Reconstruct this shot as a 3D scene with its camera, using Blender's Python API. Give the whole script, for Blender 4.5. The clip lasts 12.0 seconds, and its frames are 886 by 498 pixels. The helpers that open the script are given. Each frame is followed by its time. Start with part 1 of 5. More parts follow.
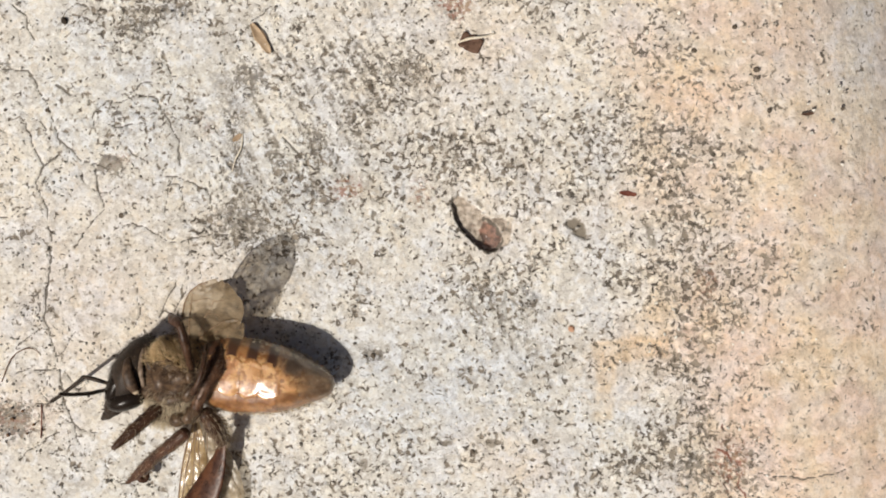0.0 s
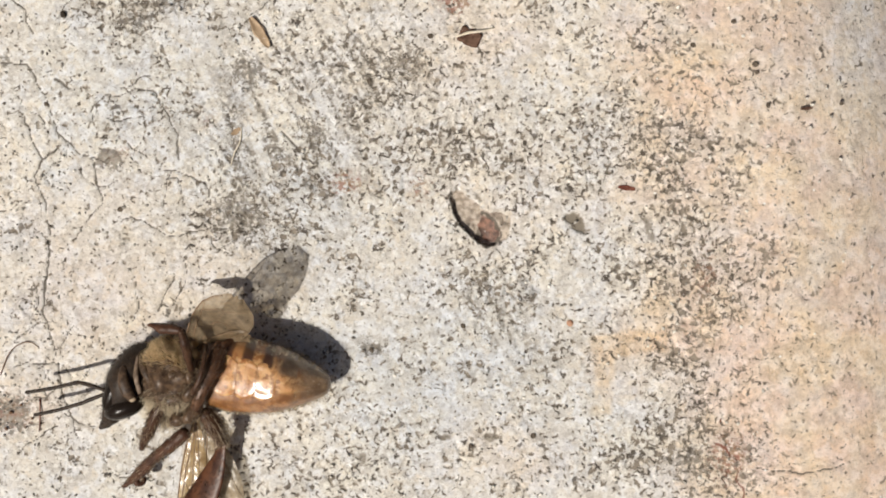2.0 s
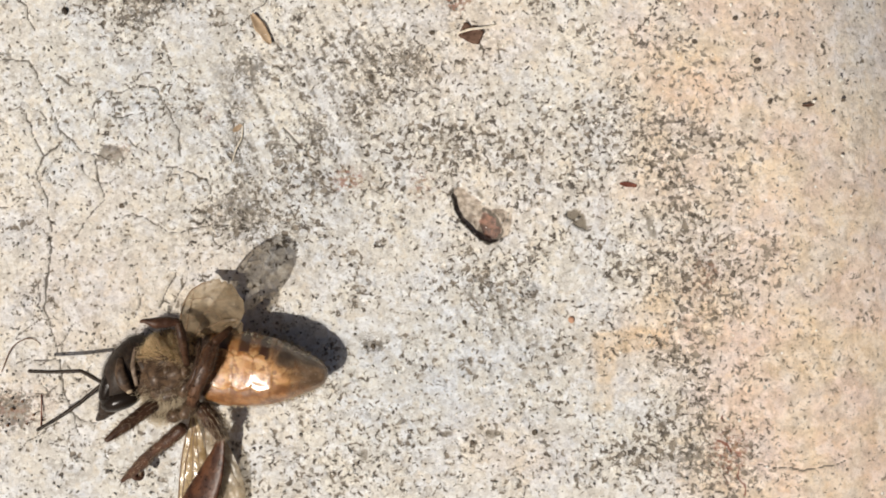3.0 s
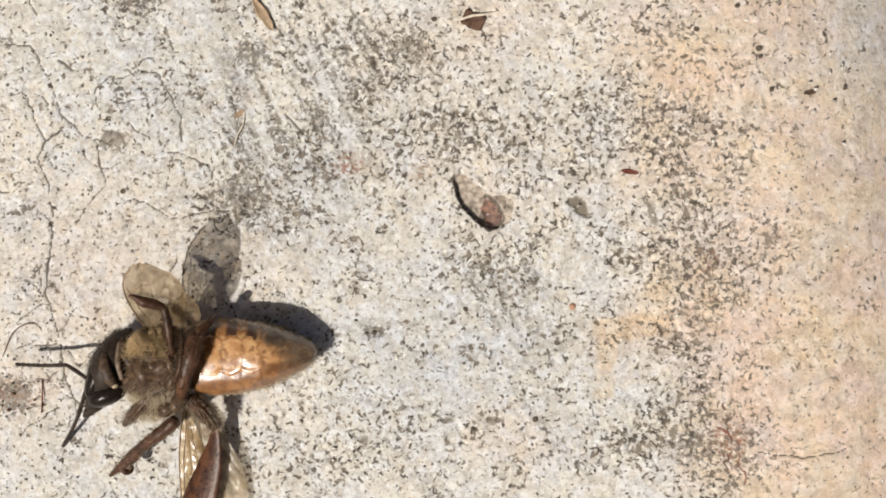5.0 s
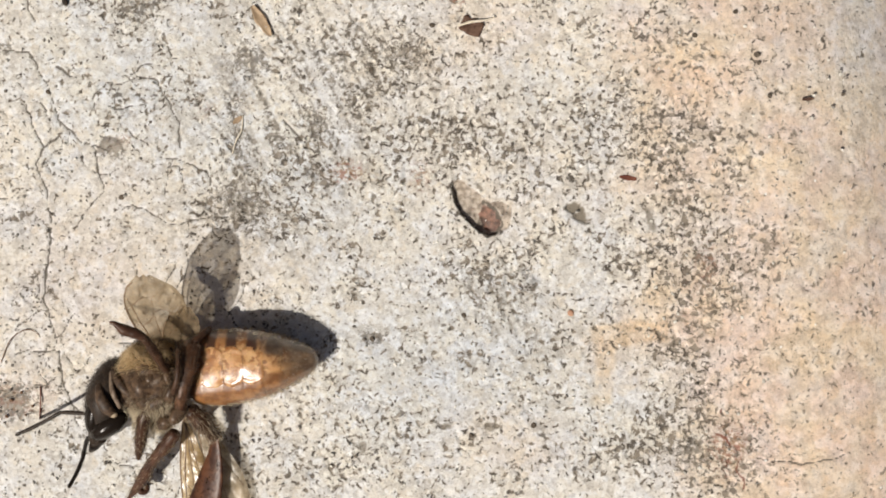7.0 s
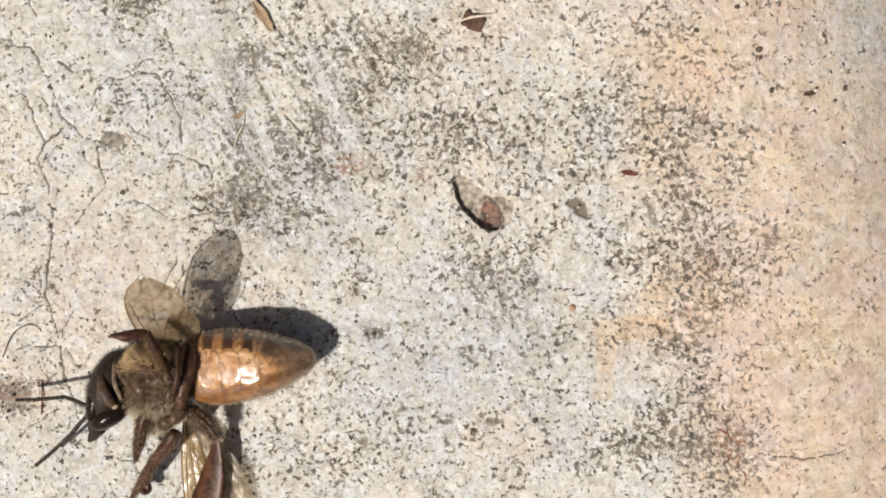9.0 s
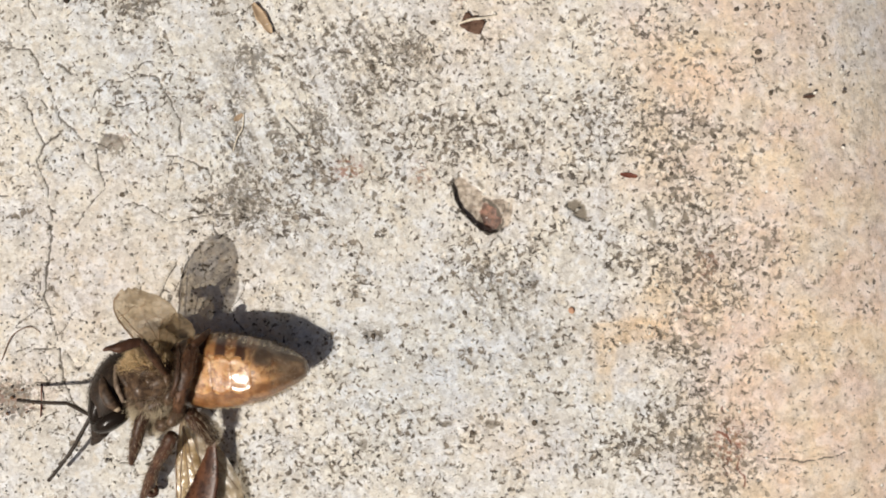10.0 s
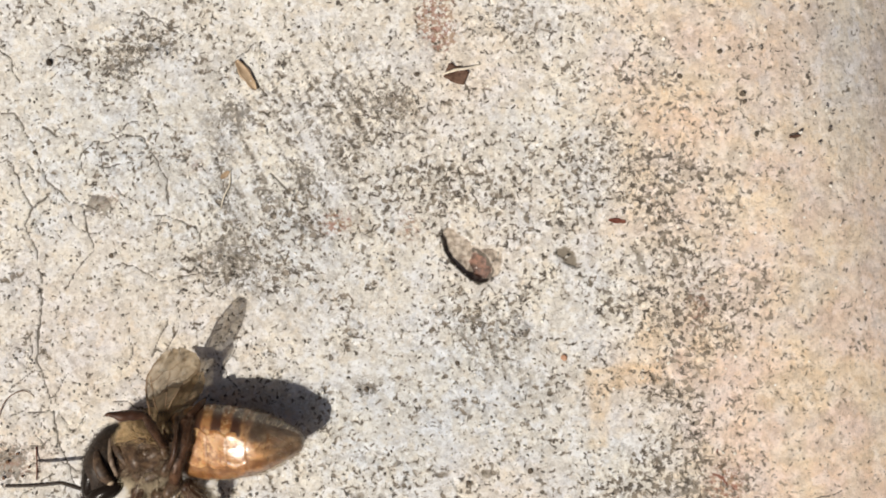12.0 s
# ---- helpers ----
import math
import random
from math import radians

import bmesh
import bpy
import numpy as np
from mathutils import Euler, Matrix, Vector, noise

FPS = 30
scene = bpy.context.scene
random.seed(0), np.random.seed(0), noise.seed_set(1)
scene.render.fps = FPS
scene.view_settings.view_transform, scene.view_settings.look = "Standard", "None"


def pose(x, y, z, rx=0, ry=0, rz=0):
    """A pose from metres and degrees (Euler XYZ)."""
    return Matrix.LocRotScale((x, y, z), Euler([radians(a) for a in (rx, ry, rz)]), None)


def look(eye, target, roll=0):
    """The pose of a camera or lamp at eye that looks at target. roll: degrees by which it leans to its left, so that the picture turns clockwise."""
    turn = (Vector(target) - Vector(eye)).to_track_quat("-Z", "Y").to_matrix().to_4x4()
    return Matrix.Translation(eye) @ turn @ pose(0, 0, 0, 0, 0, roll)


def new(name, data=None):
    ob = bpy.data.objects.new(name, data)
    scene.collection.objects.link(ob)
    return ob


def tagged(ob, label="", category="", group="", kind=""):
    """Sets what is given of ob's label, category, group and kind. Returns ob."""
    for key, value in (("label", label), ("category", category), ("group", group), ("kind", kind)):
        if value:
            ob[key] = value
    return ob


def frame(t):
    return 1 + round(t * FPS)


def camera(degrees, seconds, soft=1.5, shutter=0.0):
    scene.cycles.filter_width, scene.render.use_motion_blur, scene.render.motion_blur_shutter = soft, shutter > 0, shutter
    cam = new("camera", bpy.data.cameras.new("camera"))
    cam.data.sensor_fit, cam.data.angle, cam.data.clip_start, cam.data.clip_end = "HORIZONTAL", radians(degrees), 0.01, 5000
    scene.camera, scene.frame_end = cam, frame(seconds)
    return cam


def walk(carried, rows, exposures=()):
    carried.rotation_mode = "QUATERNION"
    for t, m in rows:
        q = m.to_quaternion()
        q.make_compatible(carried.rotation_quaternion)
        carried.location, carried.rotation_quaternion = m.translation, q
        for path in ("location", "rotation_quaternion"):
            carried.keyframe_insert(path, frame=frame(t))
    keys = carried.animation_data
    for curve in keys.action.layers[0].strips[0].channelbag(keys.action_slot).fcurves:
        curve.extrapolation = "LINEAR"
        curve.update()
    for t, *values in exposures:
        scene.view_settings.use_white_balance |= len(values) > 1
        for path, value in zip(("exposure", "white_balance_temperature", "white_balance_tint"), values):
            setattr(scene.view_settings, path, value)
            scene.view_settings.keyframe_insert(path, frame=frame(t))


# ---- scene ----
# A honey bee lies on its back on a weathered concrete slab in the sun, seen from close above.
# Shapes are written in millimetres and brought to metres by MM.
MM = 0.001
EYE = 0.05548
cam = camera(50, 12.0, soft=1.85)
walk(cam, [
    (0, pose(-0.00000, 0.00000, EYE, 0, 0, 0.000)),
    (0.5, pose(0.00001, -0.00023, EYE, 0, 0, 0.036)),
    (1, pose(-0.00004, -0.00049, EYE, 0, 0, 0.046)),
    (1.5, pose(0.00000, -0.00049, EYE, 0, 0, 0.070)),
    (2, pose(0.00008, -0.00034, EYE, 0, 0, 0.064)),
    (2.5, pose(0.00003, -0.00045, EYE, 0, 0, 0.067)),
    (3, pose(-0.00001, -0.00054, EYE, 0, 0, 0.079)),
    (3.2, pose(-0.00001, -0.00064, EYE, 0, 0, 0.100)),
    (4.8, pose(-0.00006, -0.00129, EYE, 0, 0, 0.260)),
    (5, pose(-0.00008, -0.00133, EYE, 0, 0, 0.278)),
    (5.5, pose(-0.00013, -0.00130, EYE, 0, 0, 0.255)),
    (6, pose(-0.00008, -0.00117, EYE, 0, 0, 0.283)),
    (6.5, pose(-0.00006, -0.00112, EYE, 0, 0, 0.274)),
    (7, pose(0.00002, -0.00097, EYE, 0, 0, 0.279)),
    (7.2, pose(0.00002, -0.00097, EYE, 0, 0, 0.279)),
    (8.8, pose(-0.00007, -0.00119, EYE, 0, 0, 0.278)),
    (9, pose(-0.00007, -0.00126, EYE, 0, 0, 0.277)),
    (9.5, pose(-0.00005, -0.00118, EYE, 0, 0, 0.298)),
    (10, pose(-0.00003, -0.00112, EYE, 0, 0, 0.287)),
    (10.2, pose(0.00000, -0.00099, EYE, 0, 0, 0.280)),
    (10.3, pose(0.00010, -0.00069, EYE, 0, 0, 0.100)),
    (10.4, pose(0.00055, 0.00105, EYE, 0, 0, -1.000)),
    (10.5, pose(0.00049, 0.00110, EYE, 0, 0, -1.011)),
    (11, pose(0.00042, 0.00107, EYE, 0, 0, -1.023)),
    (11.2, pose(0.00031, 0.00082, EYE, 0, 0, -1.150)),
    (11.3, pose(0.00019, 0.00108, EYE, 0, 0, -1.300)),
    (11.4, pose(0.00033, 0.00151, EYE, 0, 0, -1.420)),
    (11.5, pose(0.00041, 0.00165, EYE, 0, 0, -1.456)),
    (11.7, pose(0.00049, 0.00174, EYE, 0, 0, -1.460)),
    (12, pose(0.00059, 0.00185, EYE, 0, 0, -1.473)),
], exposures=[(0.0, -0.575, 6450, 11), (12.0, -0.575, 6450, 11)])

# ---- daylight ----
SUN_AZIMUTH, SUN_ELEVATION = 223.0, 55.5   # degrees anticlockwise from +x, and above the slab
world = bpy.data.worlds.new("daylight")
scene.world = world
world.use_nodes = True
sky = world.node_tree.nodes.new("ShaderNodeTexSky")
sky.sky_type, sky.sun_disc = "NISHITA", False
sky.sun_elevation, sky.sun_rotation = radians(SUN_ELEVATION), radians(90 - SUN_AZIMUTH)
sky.air_density, sky.dust_density, sky.ozone_density = 0.6, 6.0, 0.2
backg = world.node_tree.nodes["Background"]
backg.inputs["Strength"].default_value = 0.045
world.node_tree.links.new(sky.outputs["Color"], backg.inputs["Color"])
sun_data = bpy.data.lights.new("sun", "SUN")
sun_data.energy, sun_data.angle, sun_data.color = 5.6, radians(0.53), (1.0, 0.935, 0.84)
sun = new("sun", sun_data)
a, e = radians(SUN_AZIMUTH), radians(SUN_ELEVATION)
sun.matrix_world = look((math.cos(a) * math.cos(e), math.sin(a) * math.cos(e), math.sin(e)), (0, 0, 0))


# ---- materials ----
class Graph:
    """Short hand for a node material."""

    def __init__(self, name):
        self.mat = bpy.data.materials.new(name)
        self.mat.use_nodes = True
        self.tree = self.mat.node_tree
        self.bsdf = self.tree.nodes["Principled BSDF"]
        self.out = self.tree.nodes["Material Output"]

    def node(self, kind):
        return self.tree.nodes.new(kind)

    def link(self, a, b):
        self.tree.links.new(a, b)

    def put(self, socket, value):
        if isinstance(value, bpy.types.NodeSocket):
            self.link(value, socket)
        elif isinstance(value, (tuple, list)) and len(value) == 3 and socket.type == "RGBA":
            socket.default_value = (*value, 1)
        else:
            socket.default_value = value

    def coords(self, size=1.0, shift=(0, 0, 0)):
        """The thing's own coordinates, in millimetres over size."""
        m = self.node("ShaderNodeMapping")
        m.inputs["Scale"].default_value = (1000 / size,) * 3
        m.inputs["Location"].default_value = shift
        self.link(self.node("ShaderNodeTexCoord").outputs["Object"], m.inputs["Vector"])
        return m.outputs["Vector"]

    def noise(self, size, detail=3.0, rough=0.55, shift=(0, 0, 0), warp=0.0):
        n = self.node("ShaderNodeTexNoise")
        self.put(n.inputs["Vector"], self.coords(size, shift))
        n.inputs["Scale"].default_value = 1.0
        n.inputs["Detail"].default_value, n.inputs["Roughness"].default_value = detail, rough
        n.inputs["Distortion"].default_value = warp
        return n.outputs["Fac"]

    def cells(self, size, out="Color", feature="F1", shift=(0, 0, 0)):
        n = self.node("ShaderNodeTexVoronoi")
        n.feature = feature
        self.put(n.inputs["Vector"], self.coords(size, shift))
        n.inputs["Scale"].default_value = 1.0
        return n.outputs[out]

    def math(self, op, a, b=0.0, c=0.0, clamp=False):
        n = self.node("ShaderNodeMath")
        n.operation, n.use_clamp = op, clamp
        for s, v in zip(n.inputs, (a, b, c)):
            self.put(s, v)
        return n.outputs[0]

    def ramp(self, value, lo, hi, to_lo=0.0, to_hi=1.0):
        n = self.node("ShaderNodeMapRange")
        n.interpolation_type = "SMOOTHSTEP"
        for s, v in zip(n.inputs, (value, lo, hi, to_lo, to_hi)):
            self.put(s, v)
        return n.outputs[0]

    def mix(self, fac, a, b, blend="MIX"):
        n = self.node("ShaderNodeMix")
        n.data_type, n.blend_type = "RGBA", blend
        self.put(n.inputs[0], fac), self.put(n.inputs[6], a), self.put(n.inputs[7], b)
        return n.outputs[2]

    def attr(self, name):
        n = self.node("ShaderNodeAttribute")
        n.attribute_name = name
        return n.outputs["Fac"]

    def bump(self, height, depth, strength=1.0):
        n = self.node("ShaderNodeBump")
        n.inputs["Strength"].default_value, n.inputs["Distance"].default_value = strength, depth * MM
        self.link(height, n.inputs["Height"])
        self.link(n.outputs[0], self.bsdf.inputs["Normal"])

    def done(self, **values):
        for key, value in values.items():
            self.put(self.bsdf.inputs[key.replace("_", " ")], value)
        return self.mat


def concrete_material():
    g = Graph("weathered_concrete")
    split = g.node("ShaderNodeSeparateColor")
    g.link(g.cells(0.34), split.inputs[0])
    grain, tint = split.outputs[0], split.outputs[1]
    # cement paste: cream, drifting to cool white, to grey and to tan
    def drift(size, shift, detail=4.0, rough=0.6):
        n, parts = g.node("ShaderNodeTexNoise"), g.node("ShaderNodeSeparateColor")
        g.put(n.inputs["Vector"], g.coords(size, shift))
        n.inputs["Scale"].default_value, n.inputs["Detail"].default_value, n.inputs["Roughness"].default_value = 1.0, detail, rough
        g.link(n.outputs["Color"], parts.inputs[0])
        return parts.outputs

    base = g.mix(g.ramp(g.noise(2.6, 4), 0.38, 0.66), (0.75, 0.70, 0.605), (0.62, 0.585, 0.52))
    small, wide = drift(0.9, (0, 0, 0), 3.0), drift(3.2, (5.5, 1.5, 0))
    base = g.mix(g.ramp(wide[0], 0.47, 0.60, 0, 0.75), base, (0.66, 0.675, 0.70))
    base = g.mix(g.ramp(wide[1], 0.50, 0.62, 0, 0.75), base, (0.84, 0.775, 0.64))
    base = g.mix(g.ramp(wide[2], 0.54, 0.66, 0, 0.35), base, (0.52, 0.475, 0.41))
    base = g.mix(g.ramp(small[0], 0.50, 0.64, 0, 0.62), base, (0.44, 0.40, 0.345))
    base = g.mix(g.ramp(small[1], 0.52, 0.66, 0, 0.60), base, (0.74, 0.64, 0.49))
    base = g.mix(g.ramp(small[2], 0.50, 0.62, 0, 0.75), base, (0.86, 0.865, 0.86))
    warm = g.math("MULTIPLY", g.attr("warm"), g.ramp(g.noise(1.3, 4), 0.25, 0.6, 0.6, 1.0), clamp=True)
    plain = g.math("SUBTRACT", 1.0, g.math("MULTIPLY", warm, 0.45))
    # sand grains of many tints
    base = g.mix(g.math("MULTIPLY", plain, g.ramp(grain, 0.0, 1.0, 0.0, 0.34)), base, g.mix(tint, (0.88, 0.84, 0.76), (0.38, 0.34, 0.285)))
    chips = g.node("ShaderNodeSeparateColor")
    g.link(g.cells(0.21, shift=(4.4, 2.2, 0)), chips.inputs[0])
    base = g.mix(g.math("MULTIPLY", plain, g.ramp(chips.outputs[0], 0.60, 1.0, 0.0, 0.36)), base, g.mix(chips.outputs[1], (0.30, 0.265, 0.215), (0.50, 0.47, 0.43)))
    base = g.mix(g.math("MULTIPLY", plain, g.ramp(chips.outputs[2], 0.72, 0.95, 0.0, 0.55)), base, (0.88, 0.86, 0.80))
    fine = g.noise(0.13, 2, 0.6)
    base = g.mix(g.ramp(fine, 0.36, 0.70, 0.0, 0.30), base, (0.90, 0.87, 0.80))
    base = g.mix(g.attr("cool"), base, (0.875, 0.922, 0.985), "MULTIPLY")
    base = g.mix(warm, base, g.mix(g.ramp(g.noise(5.0, 3, 0.5, (2, 7, 0)), 0.40, 0.60), (1.0, 0.850, 0.690), (1.0, 0.815, 0.715)), "MULTIPLY")
    base = g.mix(g.math("MULTIPLY", g.attr("ochre"), g.ramp(g.noise(0.9, 3), 0.3, 0.6, 0.40, 0.80)), base, (0.98, 0.835, 0.635), "MULTIPLY")
    # dark specks with a brown fringe, crowded where the skin of the slab has worn off
    dens = g.attr("worn")
    level = g.ramp(dens, 0.0, 1.0, 0.350, 0.492)
    worm = g.noise(0.35, 2.0, 0.60, (3.1, 0.7, 0), 0.5)
    short = g.math("SUBTRACT", level, worm)
    speck, fringe = g.ramp(short, 0.0, 0.055), g.ramp(short, -0.055, 0.01)
    blot = g.ramp(g.math("SUBTRACT", g.ramp(dens, 0.0, 1.0, 0.318, 0.405), g.noise(0.55, 2, 0.55, (9, 4, 0), 0.7)), -0.01, 0.05)
    dust = g.ramp(g.math("SUBTRACT", g.ramp(dens, 0.0, 1.0, 0.40, 0.485), g.noise(0.16, 2, 0.6, (5, 8, 0), 0.6)), 0.0, 0.06)
    dark = g.mix(g.ramp(g.noise(0.6, 2), 0.38, 0.62), (0.060, 0.047, 0.035), (0.25, 0.21, 0.16))
    dots = g.ramp(g.math("ADD", g.cells(1.15, "Distance", shift=(1.7, 5.2, 0)), g.math("MULTIPLY", g.noise(0.16, 2), 0.22)), 0.165, 0.215, 1.0, 0.0)
    pores = g.math("MAXIMUM", g.math("MAXIMUM", g.math("MULTIPLY", speck, 0.92), g.math("MULTIPLY", blot, 0.80)), g.math("MAXIMUM", g.math("MULTIPLY", dots, 0.72), g.math("MULTIPLY", dust, 0.20)))
    base = g.mix(g.math("MULTIPLY", fringe, g.ramp(warm, 0, 1, 0.42, 0.30)), base, (0.34, 0.285, 0.22))
    pores = g.math("MULTIPLY", pores, g.ramp(warm, 0.4, 1.0, 1.0, 0.80))
    base = g.mix(pores, base, dark)
    stain = g.ramp(g.math("ADD", g.attr("soot"), g.math("MULTIPLY", g.math("SUBTRACT", g.noise(0.25, 3, 0.62, (1, 6, 0), 0.4), 0.5), 3.6)), 0.66, 0.92)
    base = g.mix(g.math("MULTIPLY", stain, 0.76), base, g.mix(g.ramp(g.noise(0.35, 2), 0.35, 0.65), (0.085, 0.070, 0.052), (0.29, 0.26, 0.215)))
    scrape = g.math("MULTIPLY", g.attr("streak"), g.ramp(g.noise(0.30, 3, 0.6, (6, 3, 0)), 0.40, 0.56))
    base = g.mix(g.math("MULTIPLY", scrape, 0.85), base, g.mix(g.ramp(g.noise(0.4, 2), 0.35, 0.65), (0.09, 0.075, 0.056), (0.27, 0.235, 0.19)))
    rust = g.math("MULTIPLY", g.attr("rust"), g.ramp(g.noise(0.26, 3, 0.65, (2, 2, 0)), 0.44, 0.6), clamp=True)
    base = g.mix(g.math("MULTIPLY", rust, 0.75), base, g.mix(g.ramp(g.noise(0.4, 2), 0.4, 0.6), (0.29, 0.115, 0.075), (0.30, 0.185, 0.10)))
    base = g.mix(g.ramp(g.attr("vein"), 0.25, 0.7, 0.0, 0.85), base, (0.22, 0.075, 0.045))
    chip = g.attr("chip")
    stone = g.mix(g.ramp(g.noise(0.45, 4), 0.36, 0.64), (0.20, 0.155, 0.115), (0.52, 0.445, 0.36))
    hollow = g.mix(g.ramp(chip, 0.45, 0.85), stone, g.mix(g.ramp(g.noise(0.4, 4), 0.38, 0.62), (0.070, 0.024, 0.014), (0.255, 0.110, 0.066)))
    base = g.mix(g.ramp(chip, 0.0, 0.30, 0.0, 0.88), base, hollow)
    base = g.mix(g.ramp(g.attr("crack_and_shade"), 0.22, 0.62, 0.0, 0.88), base, (0.11, 0.094, 0.075))
    base = g.mix(g.attr("pebble"), base, g.mix(g.noise(0.3, 3), (0.145, 0.122, 0.090), (0.25, 0.215, 0.165)))
    glint = g.ramp(g.cells(1.9, "Distance", shift=(7.7, 1.2, 0)), 0.03, 0.05, 1.0, 0.0)
    base = g.mix(g.math("MULTIPLY", glint, 0.9), base, (0.88, 0.87, 0.83))
    height = g.math("SUBTRACT", g.math("ADD", g.math("MULTIPLY", fine, 0.45), g.math("MULTIPLY", grain, 0.35)), g.math("MULTIPLY", pores, 0.9))
    g.bump(height, 0.055, 0.9)
    return g.done(Base_Color=base, Roughness=g.ramp(glint, 0, 1, 0.86, 0.35))


def soil_material():
    g = Graph("grey_paving")
    base = g.mix(g.ramp(g.noise(30, 5), 0.35, 0.65), (0.30, 0.27, 0.23), (0.40, 0.37, 0.32))
    base = g.mix(g.ramp(g.noise(1.5, 4), 0.3, 0.7, 0, 0.5), base, (0.22, 0.20, 0.17))
    g.bump(g.noise(3, 5), 0.6, 0.7)
    return g.done(Base_Color=base, Roughness=0.9)


def abdomen_material():
    """Amber cuticle; attribute band carries the dark rear margins, tail the duller hairy end."""
    g = Graph("amber_cuticle")
    amber = g.mix(g.ramp(g.noise(1.3, 3), 0.36, 0.64), (0.35, 0.145, 0.042), (0.61, 0.335, 0.138))
    amber = g.mix(g.ramp(g.noise(0.50, 3, 0.6, (3, 1, 2)), 0.48, 0.62, 0, 0.80), amber, (0.23, 0.085, 0.024))
    amber = g.mix(g.ramp(g.noise(0.42, 2, 0.6, (8, 5, 2)), 0.52, 0.64, 0, 0.75), amber, (0.69, 0.42, 0.185))
    amber = g.mix(g.ramp(g.math("ADD", g.cells(0.75, "Distance", shift=(2, 3, 1)), g.math("MULTIPLY", g.noise(0.3, 2), 0.25)), 0.24, 0.33, 0.65, 0.0), amber, (0.15, 0.052, 0.017))
    pale = g.mix(g.math("MULTIPLY", g.attr("pale"), 0.30), amber, (0.52, 0.265, 0.090))
    pale = g.mix(g.attr("belly"), pale, g.mix(g.ramp(g.noise(0.5, 3), 0.35, 0.65), (0.20, 0.083, 0.026), (0.36, 0.175, 0.066)))
    col = g.mix(g.attr("band"), pale, (0.072, 0.029, 0.012))
    col = g.mix(g.attr("tail"), col, g.mix(g.ramp(g.noise(0.7, 3), 0.38, 0.62), (0.125, 0.085, 0.052), (0.26, 0.19, 0.125)))
    g.bump(g.math("ADD", g.math("MULTIPLY", g.noise(0.12, 2), 0.3), g.math("MULTIPLY", g.noise(0.75, 2, 0.5), 0.7)), 0.06, 0.7)
    return g.done(Base_Color=col, Roughness=g.ramp(g.noise(0.45, 3), 0.3, 0.7, 0.30, 0.46), Specular_IOR_Level=0.6, Coat_Weight=1.0, Coat_Roughness=0.23, Coat_IOR=1.5,
                  Subsurface_Weight=0.12, Subsurface_Radius=(1.0, 0.4, 0.12), Subsurface_Scale=0.5 * MM)


def shell_material(name, a, b, rough, size=0.25, coat=0.0):
    g = Graph(name)
    col = g.mix(g.ramp(g.noise(size, 3), 0.32, 0.68), a, b)
    g.bump(g.noise(size * 0.5, 3), 0.03, 0.7)
    return g.done(Base_Color=col, Roughness=rough, Specular_IOR_Level=0.28, Coat_Weight=coat, Coat_Roughness=0.2)


def eye_material():
    g = Graph("compound_eye")
    facets = g.cells(0.045, "Distance")
    g.bump(facets, 0.008, 0.5)
    return g.done(Base_Color=g.mix(g.noise(0.5, 2), (0.009, 0.007, 0.006), (0.022, 0.015, 0.010)), Roughness=0.20, Specular_IOR_Level=0.22)


def hair_material(name, a, b):
    g = Graph(name)
    rnd = g.node("ShaderNodeNewGeometry").outputs["Random Per Island"]
    return g.done(Base_Color=g.mix(rnd, a, b), Roughness=0.6)


def wing_material(name, dull, bright, low, high, gloss=0.3, sharp=0.2):
    """Smoky membrane: part of the light passes, part is scattered, a little is mirrored."""
    g = Graph(name)
    t, l = g.tree, g.link
    film = g.mix(g.ramp(g.noise(0.8, 3), 0.3, 0.7), dull, bright)
    g.done(Base_Color=film, Roughness=sharp, Coat_Weight=gloss, Coat_Roughness=sharp)
    g.bump(g.math("ADD", g.noise(0.5, 2, 0.5, (0, 0, 0), 1.0), g.noise(0.12, 2)), 0.05, 0.7)
    thin = g.node("ShaderNodeBsdfTranslucent")
    g.put(thin.inputs["Color"], film)
    clear = g.node("ShaderNodeBsdfTransparent")
    clear.inputs["Color"].default_value = (0.92, 0.86, 0.74, 1)
    half = g.node("ShaderNodeMixShader")
    half.inputs[0].default_value = 0.45
    l(g.bsdf.outputs[0], half.inputs[1]), l(thin.outputs[0], half.inputs[2])
    both = g.node("ShaderNodeMixShader")
    g.put(both.inputs[0], g.ramp(g.noise(0.5, 3), 0.3, 0.7, low, high))
    l(clear.outputs[0], both.inputs[1]), l(half.outputs[0], both.inputs[2])
    l(both.outputs[0], g.out.inputs["Surface"])
    return g.mat


CONCRETE, SOIL = concrete_material(), soil_material()
AMBER = abdomen_material()
BLACK = shell_material("black_brown_cuticle", (0.020, 0.014, 0.010), (0.046, 0.030, 0.019), 0.5, 0.3)
BODY = shell_material("brown_thorax_cuticle", (0.052, 0.032, 0.020), (0.145, 0.090, 0.052), 0.45, 0.35, 0.1)
BROWN = shell_material("red_brown_leg_cuticle", (0.048, 0.021, 0.012), (0.105, 0.050, 0.028), 0.46, 0.6)
WAISTLEG = shell_material("brown_hind_leg_cuticle", (0.065, 0.030, 0.016), (0.155, 0.076, 0.039), 0.42, 0.6)
DARKLEG = shell_material("dark_leg_cuticle", (0.032, 0.015, 0.009), (0.082, 0.040, 0.021), 0.42, 0.6)
PALEBROWN = shell_material("pale_mouthpart_cuticle", (0.13, 0.090, 0.060), (0.27, 0.20, 0.145), 0.5, 0.25)
REDBROWN = shell_material("dark_red_brown_shin", (0.042, 0.015, 0.008), (0.115, 0.046, 0.021), 0.38, 0.6)
